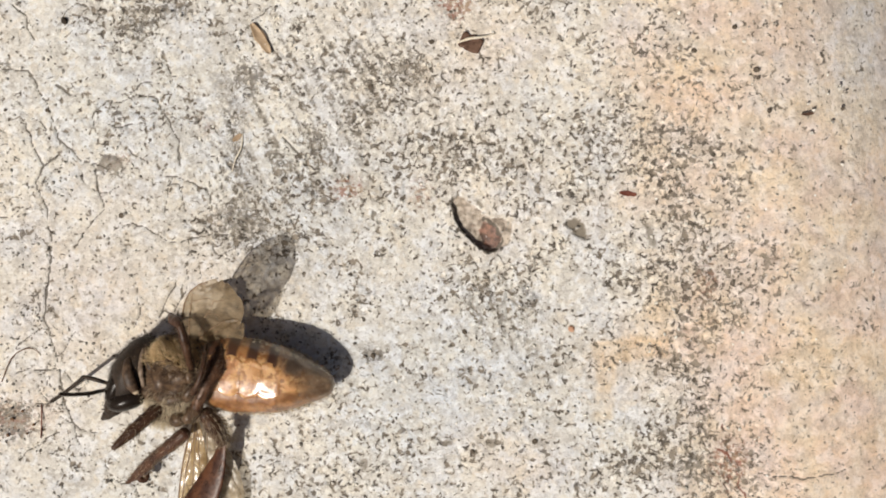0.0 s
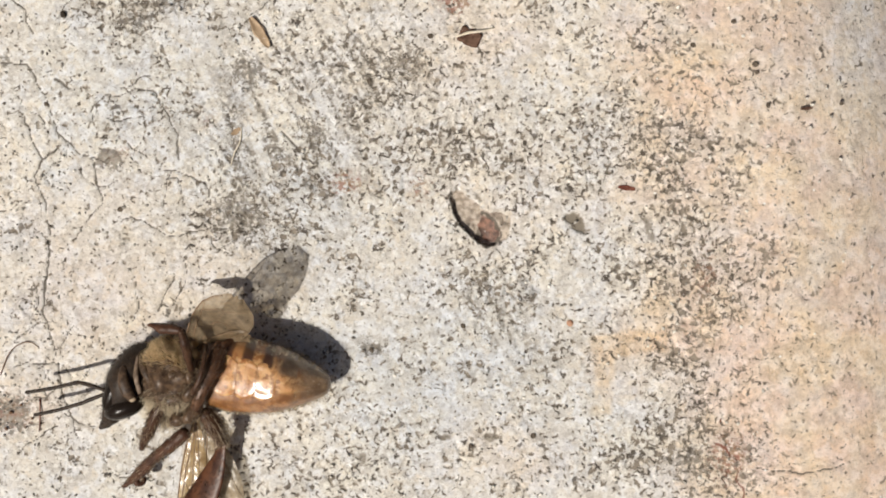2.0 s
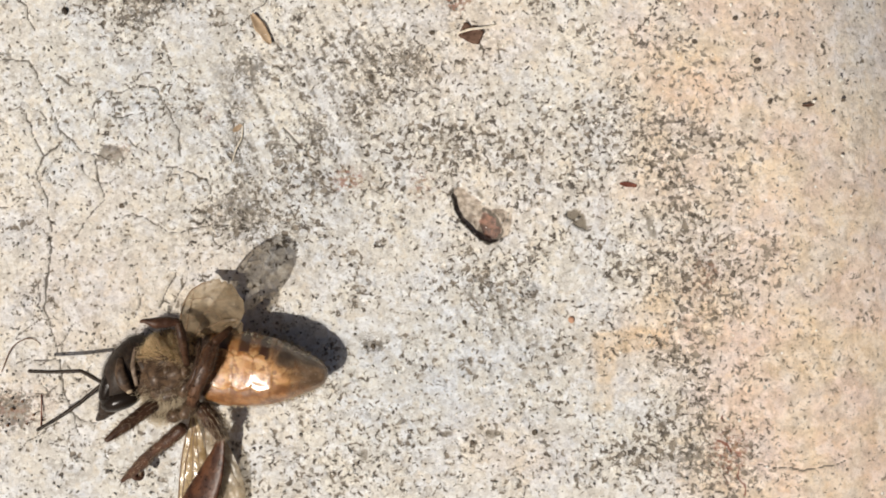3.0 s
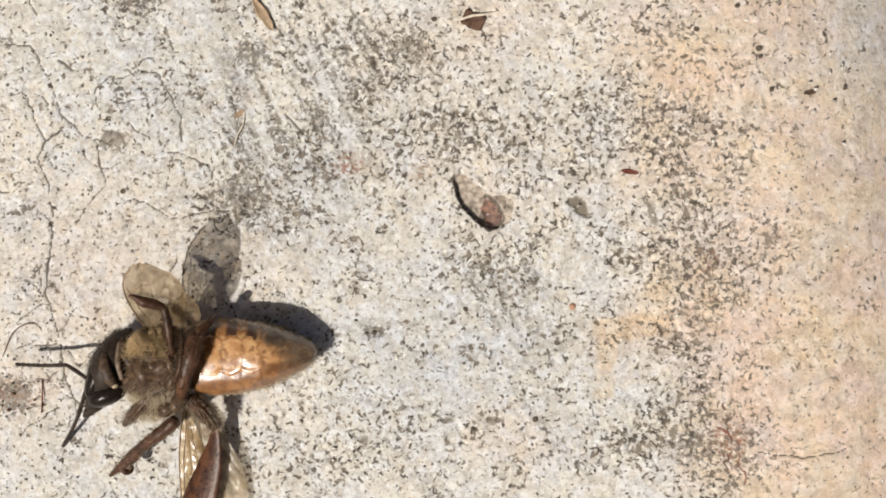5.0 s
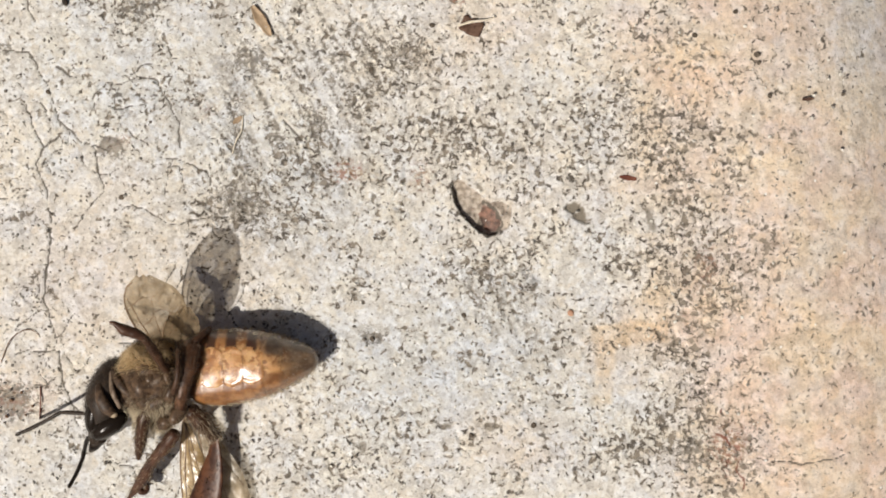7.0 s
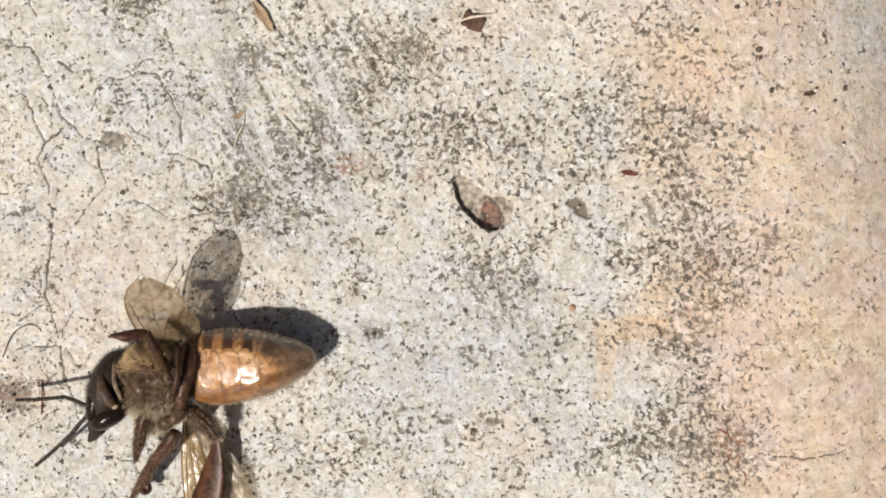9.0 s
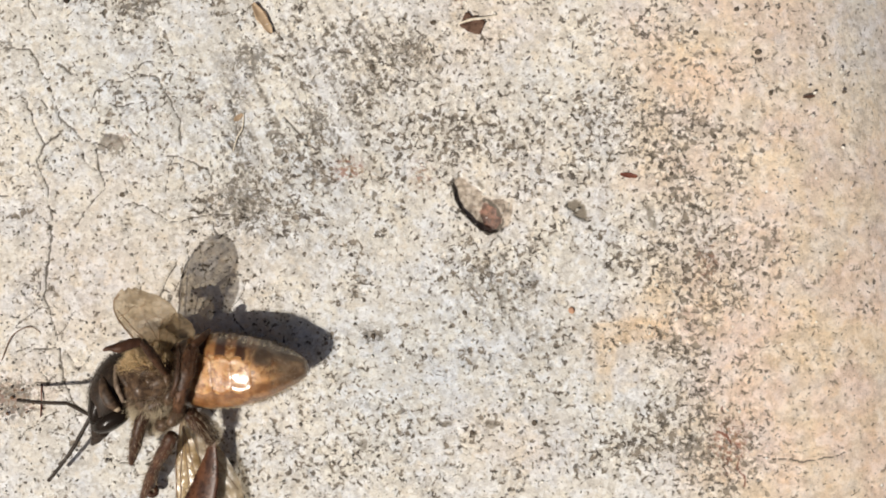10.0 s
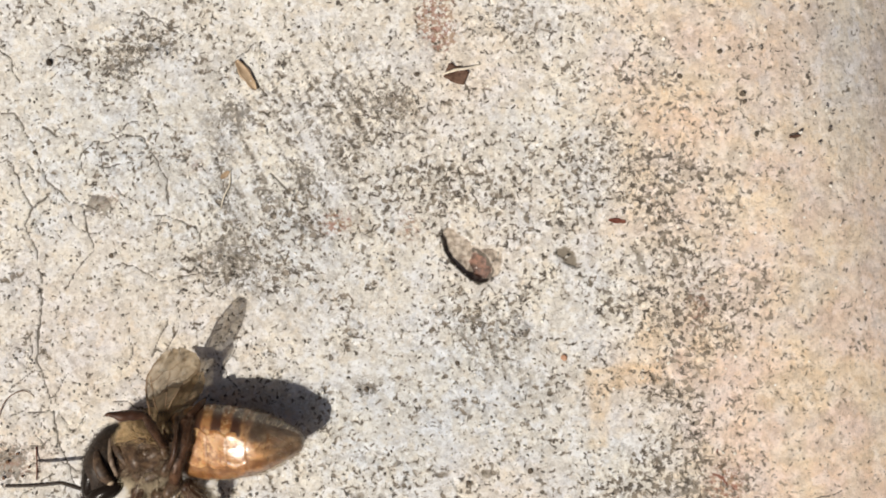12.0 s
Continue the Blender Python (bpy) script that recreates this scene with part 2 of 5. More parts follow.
TAN = shell_material("tan_mouthpart_cuticle", (0.040, 0.025, 0.016), (0.115, 0.073, 0.045), 0.5, 0.25)
VEIN = shell_material("wing_vein", (0.20, 0.130, 0.075), (0.30, 0.205, 0.125), 0.4, 0.3)
EYES = eye_material()
WING = wing_material("smoky_wing_membrane", (0.27, 0.20, 0.120), (0.45, 0.35, 0.230), 0.48, 0.84, 0.15, 0.35)
# sunlit copy of the smoky film: the gold of light through it is painted in
LITWING = wing_material("sunlit_gold_wing_membrane", (0.44, 0.29, 0.13), (0.74, 0.56, 0.31), 0.66, 0.90, 0.7, 0.20)
# brighter copy of the smoky film for the lower hindwing
PALEWING = wing_material("pale_wing_membrane", (0.60, 0.49, 0.34), (0.88, 0.78, 0.62), 0.40, 0.75, 0.6, 0.25)
HAIR = hair_material("tan_body_hair", (0.48, 0.34, 0.165), (0.88, 0.68, 0.40))
GREYHAIR = hair_material("grey_brown_hair", (0.15, 0.105, 0.065), (0.40, 0.31, 0.205))
PALEHAIR = hair_material("pale_body_hair", (0.42, 0.34, 0.22), (0.74, 0.64, 0.46))
DARKHAIR = hair_material("dark_bristle", (0.040, 0.023, 0.013), (0.150, 0.090, 0.050))
BLACKHAIR = hair_material("black_brown_hair", (0.020, 0.014, 0.010), (0.078, 0.052, 0.034))
LEAF = shell_material("dry_leaf_scrap", (0.33, 0.235, 0.145), (0.48, 0.36, 0.24), 0.6, 0.5)
BARK = shell_material("dark_bark_scrap", (0.072, 0.038, 0.025), (0.15, 0.088, 0.060), 0.8, 0.3)
RED = shell_material("red_brown_scrap", (0.13, 0.042, 0.028), (0.22, 0.085, 0.055), 0.7, 0.3)
SEED = shell_material("dark_seed", (0.022, 0.017, 0.013), (0.06, 0.045, 0.032), 0.75, 0.2)
STRAW = shell_material("pale_straw", (0.66, 0.58, 0.44), (0.80, 0.74, 0.62), 0.55, 0.3)
ORANGE = shell_material("orange_crumb", (0.42, 0.23, 0.145), (0.54, 0.33, 0.22), 0.8, 0.1)
STONE = shell_material("grey_sand_grain", (0.075, 0.060, 0.045), (0.17, 0.138, 0.105), 0.95, 0.12)

CRUMB = shell_material("brown_soil_crumb", (0.13, 0.075, 0.045), (0.26, 0.16, 0.10), 0.9, 0.1)
SAND = hair_material("mixed_sand", (0.12, 0.10, 0.08), (0.85, 0.82, 0.74))


# ---- building helpers ----
def mm(x, y, z, rx=0, ry=0, rz=0):
    return pose(x * MM, y * MM, z * MM, rx, ry, rz)


def part(name, bm, material, parent=None, label="", at=(0, 0, 0)):
    """One mesh object from a bmesh in millimetres, placed at 'at' under its parent."""
    bm.transform(Matrix.Scale(MM, 4))
    me = bpy.data.meshes.new(name)
    bm.to_mesh(me)
    bm.free()
    me.materials.append(material)
    for p in me.polygons:
        p.use_smooth = True
    ob = new(name, me)
    ob.parent = parent
    ob.matrix_basis = mm(*at)
    if label:
        tagged(ob, label)
    return ob


def frame_along(d, up=Vector((0, 0, 1))):
    d = d.normalized()
    side = d.cross(up)
    if side.length < 1e-4:
        side = d.cross(Vector((0, 1, 0)))
    side.normalize()
    return d, side, side.cross(d).normalized()


def tube(bm, pts, radii, sides=10, flat=1.0, up=(0, 0, 1)):
    """A rounded limb through pts; flat squeezes it along its own up."""
    pts = [Vector(p) for p in pts]
    rings = []
    for i, p in enumerate(pts):
        d = pts[min(i + 1, len(pts) - 1)] - pts[max(i - 1, 0)]
        d, s, u = frame_along(d, Vector(up))
        r = radii[i]
        rings.append([bm.verts.new(p + r * (math.cos(2 * math.pi * k / sides) * s + flat * math.sin(2 * math.pi * k / sides) * u)) for k in range(sides)])
    for a, b in zip(rings, rings[1:]):
        for k in range(sides):
            bm.faces.new((a[k], a[(k + 1) % sides], b[(k + 1) % sides], b[k]))
    for ring, p, q, r in ((rings[0], pts[0], pts[1], radii[0]), (rings[-1], pts[-1], pts[-2], radii[-1])):
        tip = bm.verts.new(p + (p - q).normalized() * r * 0.6)
        for k in range(sides):
            bm.faces.new((ring[k], ring[(k + 1) % sides], tip))
    bmesh.ops.recalc_face_normals(bm, faces=bm.faces)
    return bm


def smooth_path(pts, n=14):
    """A soft curve through the points."""
    pts = [Vector(p) for p in pts]
    ext = [2 * pts[0] - pts[1], *pts, 2 * pts[-1] - pts[-2]]
    out = []
    for i in range(1, len(ext) - 2):
        a, b, c, d = ext[i - 1:i + 3]
        for k in range(n):
            t = k / n
            out.append(0.5 * ((2 * b) + (c - a) * t + (2 * a - 5 * b + 4 * c - d) * t * t + (3 * b - a - 3 * c + d) * t ** 3))
    out.append(pts[-1])
    return out


def spread(values, n):
    return [float(v) for v in np.interp(np.linspace(0, 1, n), np.linspace(0, 1, len(values)), values)]


def limb(bm, pts, radii, sides=10, flat=1.0, n=6, up=(0, 0, 1)):
    path = smooth_path(pts, n)
    girth = [r * (1 + 0.16 * noise.noise(p * 2.3 + Vector((r * 9, 0, 0)))) for r, p in zip(spread(radii, len(path)), path)]
    return tube(bm, path, girth, sides, flat, up)


def blob(centre, radii, turn=(0, 0, 0), wobble=0.04, freq=0.9, levels=4, seed=0.0):
    """An uneven ellipsoid."""
    bm = bmesh.new()
    bmesh.ops.create_icosphere(bm, subdivisions=levels, radius=1.0)
    m = Matrix.Translation(centre) @ Euler([radians(a) for a in turn]).to_matrix().to_4x4()
    for v in bm.verts:
        p = Vector((v.co[0] * radii[0], v.co[1] * radii[1], v.co[2] * radii[2]))
        k = 1 + wobble * noise.noise(p * freq + Vector((seed, seed * 2, 0)))
        v.co = m @ (p * k)
    return bm


def hairs(bm, roots, normals, length, width, lean=(0, 0, 0), spreading=0.35, rng=None):
    """Fine tapered bristles, three-sided, slightly bent."""
    rng = rng or random.Random(3)
    lean = Vector(lean)
    for p, n in zip(roots, normals):
        d = (n + lean + spreading * Vector((rng.gauss(0, 1), rng.gauss(0, 1), rng.gauss(0, 1)))).normalized()
        if d.dot(n) < 0.05:
            d = (d + n * 0.4).normalized()
        _, s, u = frame_along(d)
        ln = length * rng.uniform(0.55, 1.25)
        bend = 0.22 * ln * (s * rng.uniform(-1, 1) + u * rng.uniform(-1, 1))
        w = width * rng.uniform(0.7, 1.2)
        a = [bm.verts.new(p - 0.03 * n + w * (math.cos(k * 2.094) * s + math.sin(k * 2.094) * u)) for k in range(3)]
        b = [bm.verts.new(p + 0.55 * ln * d + 0.5 * bend + 0.7 * w * (math.cos(k * 2.094) * s + math.sin(k * 2.094) * u)) for k in range(3)]
        t = bm.verts.new(p + ln * d + bend)
        for k in range(3):
            j = (k + 1) % 3
            bm.faces.new((a[k], a[j], b[j], b[k]))
            bm.faces.new((b[k], b[j], t))
    return bm


def skin_points(bm, count, rng, keep=None):
    """Random roots with normals on a mesh still in millimetres."""
    bm.normal_update()
    faces = list(bm.faces)
    areas = np.cumsum([f.calc_area() for f in faces])
    roots, normals = [], []
    while len(roots) < count:
        f = faces[min(int(np.searchsorted(areas, rng.random() * areas[-1])), len(faces) - 1)]
        w = [rng.random() ** 1.0 + 1e-3 for _ in f.verts]
        s = sum(w)
        p = sum((v.co * k / s for v, k in zip(f.verts, w)), Vector())
        if keep is None or keep(p, f.normal):
            roots.append(p), normals.append(f.normal.copy())
    return roots, normals


# ---- the slab ----
def lattice(x, y, seed):
    """Smooth value noise on arrays, 0 to 1."""
    rng = np.random.RandomState(seed)
    table = rng.rand(257, 257)
    xi, yi = np.floor(x).astype(int), np.floor(y).astype(int)
    fx, fy = x - xi, y - yi
    fx, fy = fx * fx * (3 - 2 * fx), fy * fy * (3 - 2 * fy)
    i, j, i1, j1 = xi % 256, yi % 256, (xi + 1) % 256, (yi + 1) % 256
    return (table[i, j] * (1 - fx) + table[i1, j] * fx) * (1 - fy) + (table[i, j1] * (1 - fx) + table[i1, j1] * fx) * fy


def layers(x, y, size, count, seed, gain=0.5, turn=0.6):
    """Octaves of value noise, each turned against the last so that no grid shows."""
    out, amp, total = 0, 1.0, 0.0
    for k in range(count):
        c, s = math.cos(turn * (1 + 1.7 * k)), math.sin(turn * (1 + 1.7 * k))
        out = out + amp * lattice((c * x + s * y) / size + 31.7 * k, (c * y - s * x) / size + 17.3 * k, seed + k)
        total += amp
        amp, size = amp * gain, size / 2
    return out / total


def soft(lo, hi, v):
    t = np.clip((v - lo) / (hi - lo), 0, 1)
    return t * t * (3 - 2 * t)


def blotch(x, y, cx, cy, rx, ry, turn=0.0):
    """1 in the middle of a stain, falling to 0 past its rim."""
    c, s = math.cos(radians(turn)), math.sin(radians(turn))
    u, v = (x - cx) * c + (y - cy) * s, -(x - cx) * s + (y - cy) * c
    return np.exp(-((u / rx) ** 2 + (v / ry) ** 2))


def oval(x, y, cx, cy, rx, ry, turn=0.0):
    """Distance inside an oval rim, in millimetres (negative outside)."""
    c, s = math.cos(radians(turn)), math.sin(radians(turn))
    u, v = (x - cx) * c + (y - cy) * s, -(x - cx) * s + (y - cy) * c
    return (1 - np.sqrt((u / rx) ** 2 + (v / ry) ** 2)) * min(rx, ry)


def line_distance(x, y, pts):
    best = np.full(x.shape, 1e9)
    for (ax, ay), (bx, by) in zip(pts, pts[1:]):
        dx, dy = bx - ax, by - ay
        t = np.clip(((x - ax) * dx + (y - ay) * dy) / (dx * dx + dy * dy), 0, 1)
        best = np.minimum(best, np.hypot(x - ax - t * dx, y - ay - t * dy))
    return best


EDGE_X, EDGE_RADIUS, DROP = 18.02, 23.0, 90.0   # where the slab begins to round off, mm


def slab():
    step = 0.085
    far = np.array([1.4, 3, 6, 12, 24, 50, 100, 200, 420, 900, 900.02])   # the last step is the upright side
    xs = np.concatenate([-29.5 - far[::-1], np.arange(-29.5, 28.5, step)])
    ys = np.concatenate([-20.0 - far[::-1], np.arange(-20.0, 18.6, step), 18.6 + far])
    x, y = np.meshgrid(xs, ys, indexing="ij")
    near = soft(0, 3, np.minimum(np.minimum(x + 33, y + 23), 22 - y))

    wx = x + 0.9 * (layers(x, y, 1.7, 3, 11) - 0.5)
    wy = y + 0.9 * (layers(x, y, 1.7, 3, 21) - 0.5)
    sx = x + 3.4 * (layers(x, y, 4.5, 4, 31) - 0.5)
    sy = y + 3.4 * (layers(x, y, 4.5, 4, 41) - 0.5)

    # stains, and a painted shade in the far corner
    warm = 0.85 * soft(8.0, 21.5, sx + 0.16 * sy + 11.0 * (layers(x, y, 3.4, 5, 191, 0.62) - 0.5))
    for cx, cy, rx, ry, k in ((13.5, 8.5, 3.2, 6.5, 0.55), (2.5, 12.0, 4.5, 3.5, 0.35), (13.5, -5.5, 5.0, 2.2, 0.45), (4.2, -12.0, 3.0, 1.8, 0.55),
                              (19.5, -13.0, 5.0, 3.5, 0.8), (21.0, -8.5, 4.0, 4.0, 0.4), (-25.0, -9.7, 2.3, 1.2, 0.35), (3.5, 2.0, 5.0, 4.0, 0.16), (-16.0, -1.0, 7.0, 4.0, 0.10), (-20.0, -5.0, 9.0, 8.0, 0.30)):
        warm = warm + k * blotch(sx, sy, cx, cy, rx, ry)
    warm = np.clip(warm, 0, 1) * (1 - 0.50 * soft(-4.0, -14.0, sy) * soft(23, 9, sx + 9.0 * (layers(x, y, 3.4, 4, 211, 0.6) - 0.5)))
    cool = 0.20 + 0 * x
    # the blotch at (26, 14) is corner shade put into the colour
    for cx, cy, rx, ry, k in ((-2.5, -8.0, 7.0, 5.0, 0.85), (-14.0, 7.5, 5.0, 4.5, 0.45), (-9.0, 2.5, 3.5, 4.0, 0.75), (6.5, 8.0, 3.5, 3.5, 0.35), (8.0, 1.0, 3.5, 3.0, 0.4),
                              (-20.0, 9.5, 6.0, 5.0, 0.55), (-22.7, 3.8, 0.9, 0.8, 0.9), (-4.0, 2.0, 4.5, 4.0, 0.45), (4.0, -5.0, 4.5, 4.0, 0.45), (-24.0, -3.0, 6.0, 6.0, 0.35), (-17.0, -14.0, 6.0, 4.0, 0.5), (-16.0, 1.0, 5.0, 5.0, 0.4), (26.0, 14.0, 3.2, 4.0, 0.9), (9.0, -11.0, 5.0, 3.0, 0.5)):
        cool = cool + k * blotch(sx, sy, cx, cy, rx, ry)
    warm = warm + 0.55 * soft(-0.1, 0.4, oval(wx, wy, 10.2, -6.9, 2.1, 2.5, 8)) * 0.25
    bar = lambda x0, x1, y0, y1: soft(0, 0.5, wx - x0) * soft(0, 0.5, x1 - wx) * soft(0, 0.5, wy - y0) * soft(0, 0.5, y1 - wy)
    ochre = np.clip(np.maximum(bar(8.5, 13.6, -6.6, -5.0), bar(8.6, 10.3, -10.2, -5.0)) * (0.35 + 1.1 * layers(x, y, 1.4, 3, 241) + 0.25), 0, 1)
    warm = warm + 0.35 * blotch(sx, sy, 16.5, -6.8, 2.2, 2.6)
    # greys the upper right corner, painting the shade of the rounded edge
    corner_shade = blotch(sx, sy, 26.0, 13.0, 4.5, 6.0)
    warm = np.clip(warm, 0, 1) * (1 - 0.6 * corner_shade)
    cool = np.clip(cool, 0, 1) * (1 - 0.35 * warm)

    # skin worn away
    worn = 0.27 + 1.45 * (layers(x, y, 1.8, 4, 51, 0.65) - 0.5)
    for cx, cy, rx, ry, k in ((11.5, 7.5, 2.6, 3.2, 0.62), (14.5, 3.0, 3.0, 3.2, 0.45), (14.6, -3.5, 2.8, 4.0, 0.60), (14.6, -12.2, 2.9, 2.6, 0.75), (11.0, -12.8, 3.5, 1.8, 0.35), (18.5, -12.5, 2.5, 2.5, 0.25), (18.3, 3.0, 2.6, 4.5, 0.24), (18.5, -4.5, 2.6, 4.0, 0.26), (19.5, 9.5, 3.0, 3.5, 0.16), (8.0, 5.5, 2.5, 2.5, 0.4),
                              (-10.2, 6.4, 4.0, 3.0, 0.06), (-11.6, 1.8, 3.2, 2.4, 0.55), (-2.3, 10.4, 2.6, 1.5, 0.60), (-17.9, 12.8, 2.0, 1.6, 0.45), (-16.0, 14.0, 3.0, 1.2, 0.5),
                              (3.0, -3.0, 5.0, 4.0, 0.28), (-1.5, -11.0, 5.0, 3.0, 0.22), (1.0, 5.0, 4.0, 4.0, 0.36), (-8.0, 11.0, 4.0, 3.0, 0.24), (-3.5, 5.5, 4.0, 3.0, 0.22), (-7.0, 2.5, 3.0, 2.5, 0.24), (13.5, -8.0, 2.5, 1.8, 0.3), (5.5, 14.5, 3.5, 2.5, 0.40)):
        worn = worn + k * blotch(sx, sy, cx, cy, rx, ry)
    worn = worn - 0.05 * soft(-11, -18, sx) - 0.26 * soft(14.5, 26.0, sx + 8.0 * (layers(x, y, 3.0, 4, 231, 0.6) - 0.5))
    worn = np.clip(worn, 0, 1)

    soot = 0 * x
    for cx, cy, rx, ry, k in ((-18.0, 12.7, 1.5, 1.3, 0.9), (-12.5, 1.9, 2.2, 1.5, 0.92), (-10.2, 0.7, 2.2, 1.6, 0.50), (-2.6, 10.3, 2.2, 1.2, 0.8), (-19.4, 4.75, 0.85, 0.62, 1.8), (-15.8, 14.2, 2.4, 0.9, 0.8), (-11.2, 10.1, 1.3, 1.0, 1.0),
                              (-7.3, 6.5, 1.0, 0.8, 1.05), (-12.3, 6.4, 0.6, 2.4, 0.9), (10.8, 7.3, 1.8, 2.0, 0.5), (14.8, -12.9, 1.6, 1.2, 1.0), (13.9, -7.2, 1.5, 1.2, 0.6), (-4.0, -6.2, 0.75, 0.7, 1.25),
                              (15.3, -9.5, 0.55, 0.9, 0.75), (2.4, -2.2, 0.8, 0.8, 0.6), (-25.8, 10.6, 0.8, 0.5, 0.9), (-24.9, -9.9, 1.9, 1.4, 1.22), (5.0, 15.2, 1.5, 1.0, 0.85)):
        soot = soot + k * blotch(wx, wy, cx, cy, rx, ry)
    u, v = 0.87 * x + 0.49 * y, 0.49 * x - 0.87 * y
    streak = soft(0.50, 0.62, layers(u / 0.27 + 40, v / 2.4 + 40, 1.0, 3, 181, 0.5, 0.0))
    scratch = streak * np.clip(1.6 * blotch(sx, sy, -8.8, 5.8, 4.4, 5.4) + 0.9 * blotch(sx, sy, 3.0, -4.5, 4.0, 3.0) + 0.7 * blotch(sx, sy, -4.0, 9.5, 4.5, 3.0) + 0.7 * blotch(sx, sy, -6.0, 12.0, 4.0, 2.5), 0, 1)
    worn = np.clip(worn - 0.14 * blotch(sx, sy, -8.8, 5.8, 4.4, 5.4), 0, 1)
    rust = 0 * x
    for cx, cy, rx, ry, k in ((-5.6, 3.4, 0.9, 0.6, 1.8), (16.8, -12.4, 0.9, 1.3, 1.7), (-1.3, 3.2, 0.5, 0.8, 1.1), (15.6, -2.0, 0.8, 1.6, 0.8), (-24.8, -9.9, 1.6, 1.1, 0.7), (-18.6, 5.25, 0.4, 0.25, 1.0), (-19.4, 4.7, 0.7, 0.5, 0.25), (0.45, 15.6, 0.8, 1.4, 4.2), (0.95, 14.4, 0.5, 0.75, 6.0), (-13.8, 7.2, 0.5, 0.6, 0.5)):
        rust = rust + k * blotch(wx, wy, cx, cy, rx, ry)

    # hairline cracks
    crack_and_shade, gap = 0 * x, 0 * x
    kx, ky = x + 0.42 * (layers(x, y, 0.9, 3, 61, 0.5) - 0.5), y + 0.42 * (layers(x, y, 0.9, 3, 71, 0.5) - 0.5)
    paths = (
        ((-25.872, 10.659), (-24.288, 10.428), (-23.298, 8.877), (-22.506, 6.435), (-20.922, 5.115), (-19.602, 4.719)),
        ((-20.328, 7.029), (-20.328, 7.953), (-19.734, 8.679), (-18.810, 8.613), (-17.886, 9.075), (-17.853, 10.659)),
        ((-17.886, 9.075), (-16.632, 8.679), (-15.972, 7.293), (-15.312, 6.435), (-15.510, 4.983)),
        ((-24.618, 7.557), (-23.958, 5.907), (-23.298, 4.851), (-23.760, 3.927), (-23.100, 2.277), (-22.836, 0.033), (-23.100, -1.287)),
        ((-23.298, 4.851), (-22.572, 5.478)), ((-20.427, 4.785), (-20.130, 3.333), (-19.800, 2.277), (-20.724, 1.353)),
        ((-22.572, 9.603), (-21.780, 9.009)), ((-16.104, 3.663), (-15.312, 3.663), (-14.982, 2.277)), ((-25.212, 14.223), (-24.354, 13.629), (-23.958, 12.243)),
        ((-17.952, -1.947), (-17.622, -3.531), (-17.952, -4.587)), ((-22.836, 0.033), (-23.232, -3.927), (-22.572, -6.567)), ((18.348, -13.101), (20.988, -13.497), (23.628, -12.903)),
        ((-9.372, 6.633), (-8.052, 4.983)), ((-12.540, 7.458), (-11.880, 4.983)), ((-16.632, -3.927), (-15.642, -1.947)), ((-23.9, -7.0), (-22.4, -7.1), (-22.1, -8.8), (-21.2, -11.4)),
    )
    rng = random.Random(5)
    for i, path in enumerate(paths):
        d = line_distance(kx, ky, path)
        w = (0.042, 0.036, 0.046, 0.038)[i % 4] * (0.65 + 0.8 * layers(x, y, 0.9, 2, 81))
        k = 1 - soft(0.35 * w, 1.5 * w, d)
        fade = soft(0.0, 0.22, layers(x, y, 1.0, 2, 91 + i))
        crack_and_shade = np.maximum(crack_and_shade, k * fade)

    # a web of finer cracks over the smooth part
    for i in range(60):
        px, py, way = rng.uniform(-29, -12), rng.uniform(-14, 17), rng.uniform(0, 6.28)
        path = [(px, py)]
        for _ in range(rng.randint(2, 5)):
            way += rng.uniform(-0.9, 0.9)
            px, py = px + 0.75 * math.cos(way), py + 0.75 * math.sin(way)
            path.append((px, py))
        cx, cy = sum(p[0] for p in path) / len(path), sum(p[1] for p in path) / len(path)
        a, b = (np.searchsorted(xs, (cx - 3.2, cx + 3.2)), np.searchsorted(ys, (cy - 3.2, cy + 3.2)))
        box = np.s_[a[0]:a[1], b[0]:b[1]]
        k = 1 - soft(0.012, 0.055, line_distance(kx[box], ky[box], path))
        crack_and_shade[box] = np.maximum(crack_and_shade[box], 0.95 * k * soft(0.22, 0.48, layers(x[box], y[box], 0.7, 2, 201 + i)))

    # fine red root threads by the rust stain
    vein = 0 * x
    for path in (((16.05, -11.6), (16.6, -12.0), (16.9, -12.55), (17.3, -12.45), (17.35, -13.1)), ((17.35, -13.1), (17.1, -13.7), (17.6, -14.2), (17.55, -14.8)), ((16.4, -9.6), (16.2, -10.4))):
        vein = np.maximum(vein, 1 - soft(0.01, 0.095, line_distance(kx, ky, path)))
    vein = vein * soft(0.25, 0.5, layers(x, y, 0.5, 2, 251))

    # relief: gentle swell, sand grain, pores, cracks and the two spalled chips
    z = 0.16 * (layers(x, y, 9.0, 3, 101) - 0.5) + 0.085 * (layers(x, y, 0.7, 3, 111) - 0.5) * (0.6 + worn) + 0.022 * (layers(x, y, 0.30, 2, 121) - 0.5)
    z = z - 0.10 * crack_and_shade - 0.05 * soft(0.3, 0.9, soot) - 0.16 * worn * soft(0.62, 0.78, layers(x, y, 0.42, 2, 131))
    jx, jy = x + 0.34 * (layers(x, y, 0.5, 3, 141) - 0.5), y + 0.34 * (layers(x, y, 0.5, 3, 151) - 0.5)
    bowl = np.maximum.reduce((oval(jx, jy, 2.508, 1.287, 1.0, 0.62, -38), oval(jx, jy, 1.782, 1.485, 1.95, 0.80, -56), oval(jx, jy, 2.97, 0.825, 1.15, 0.95, 20)))
    inside = soft(-0.02, 0.10, bowl)
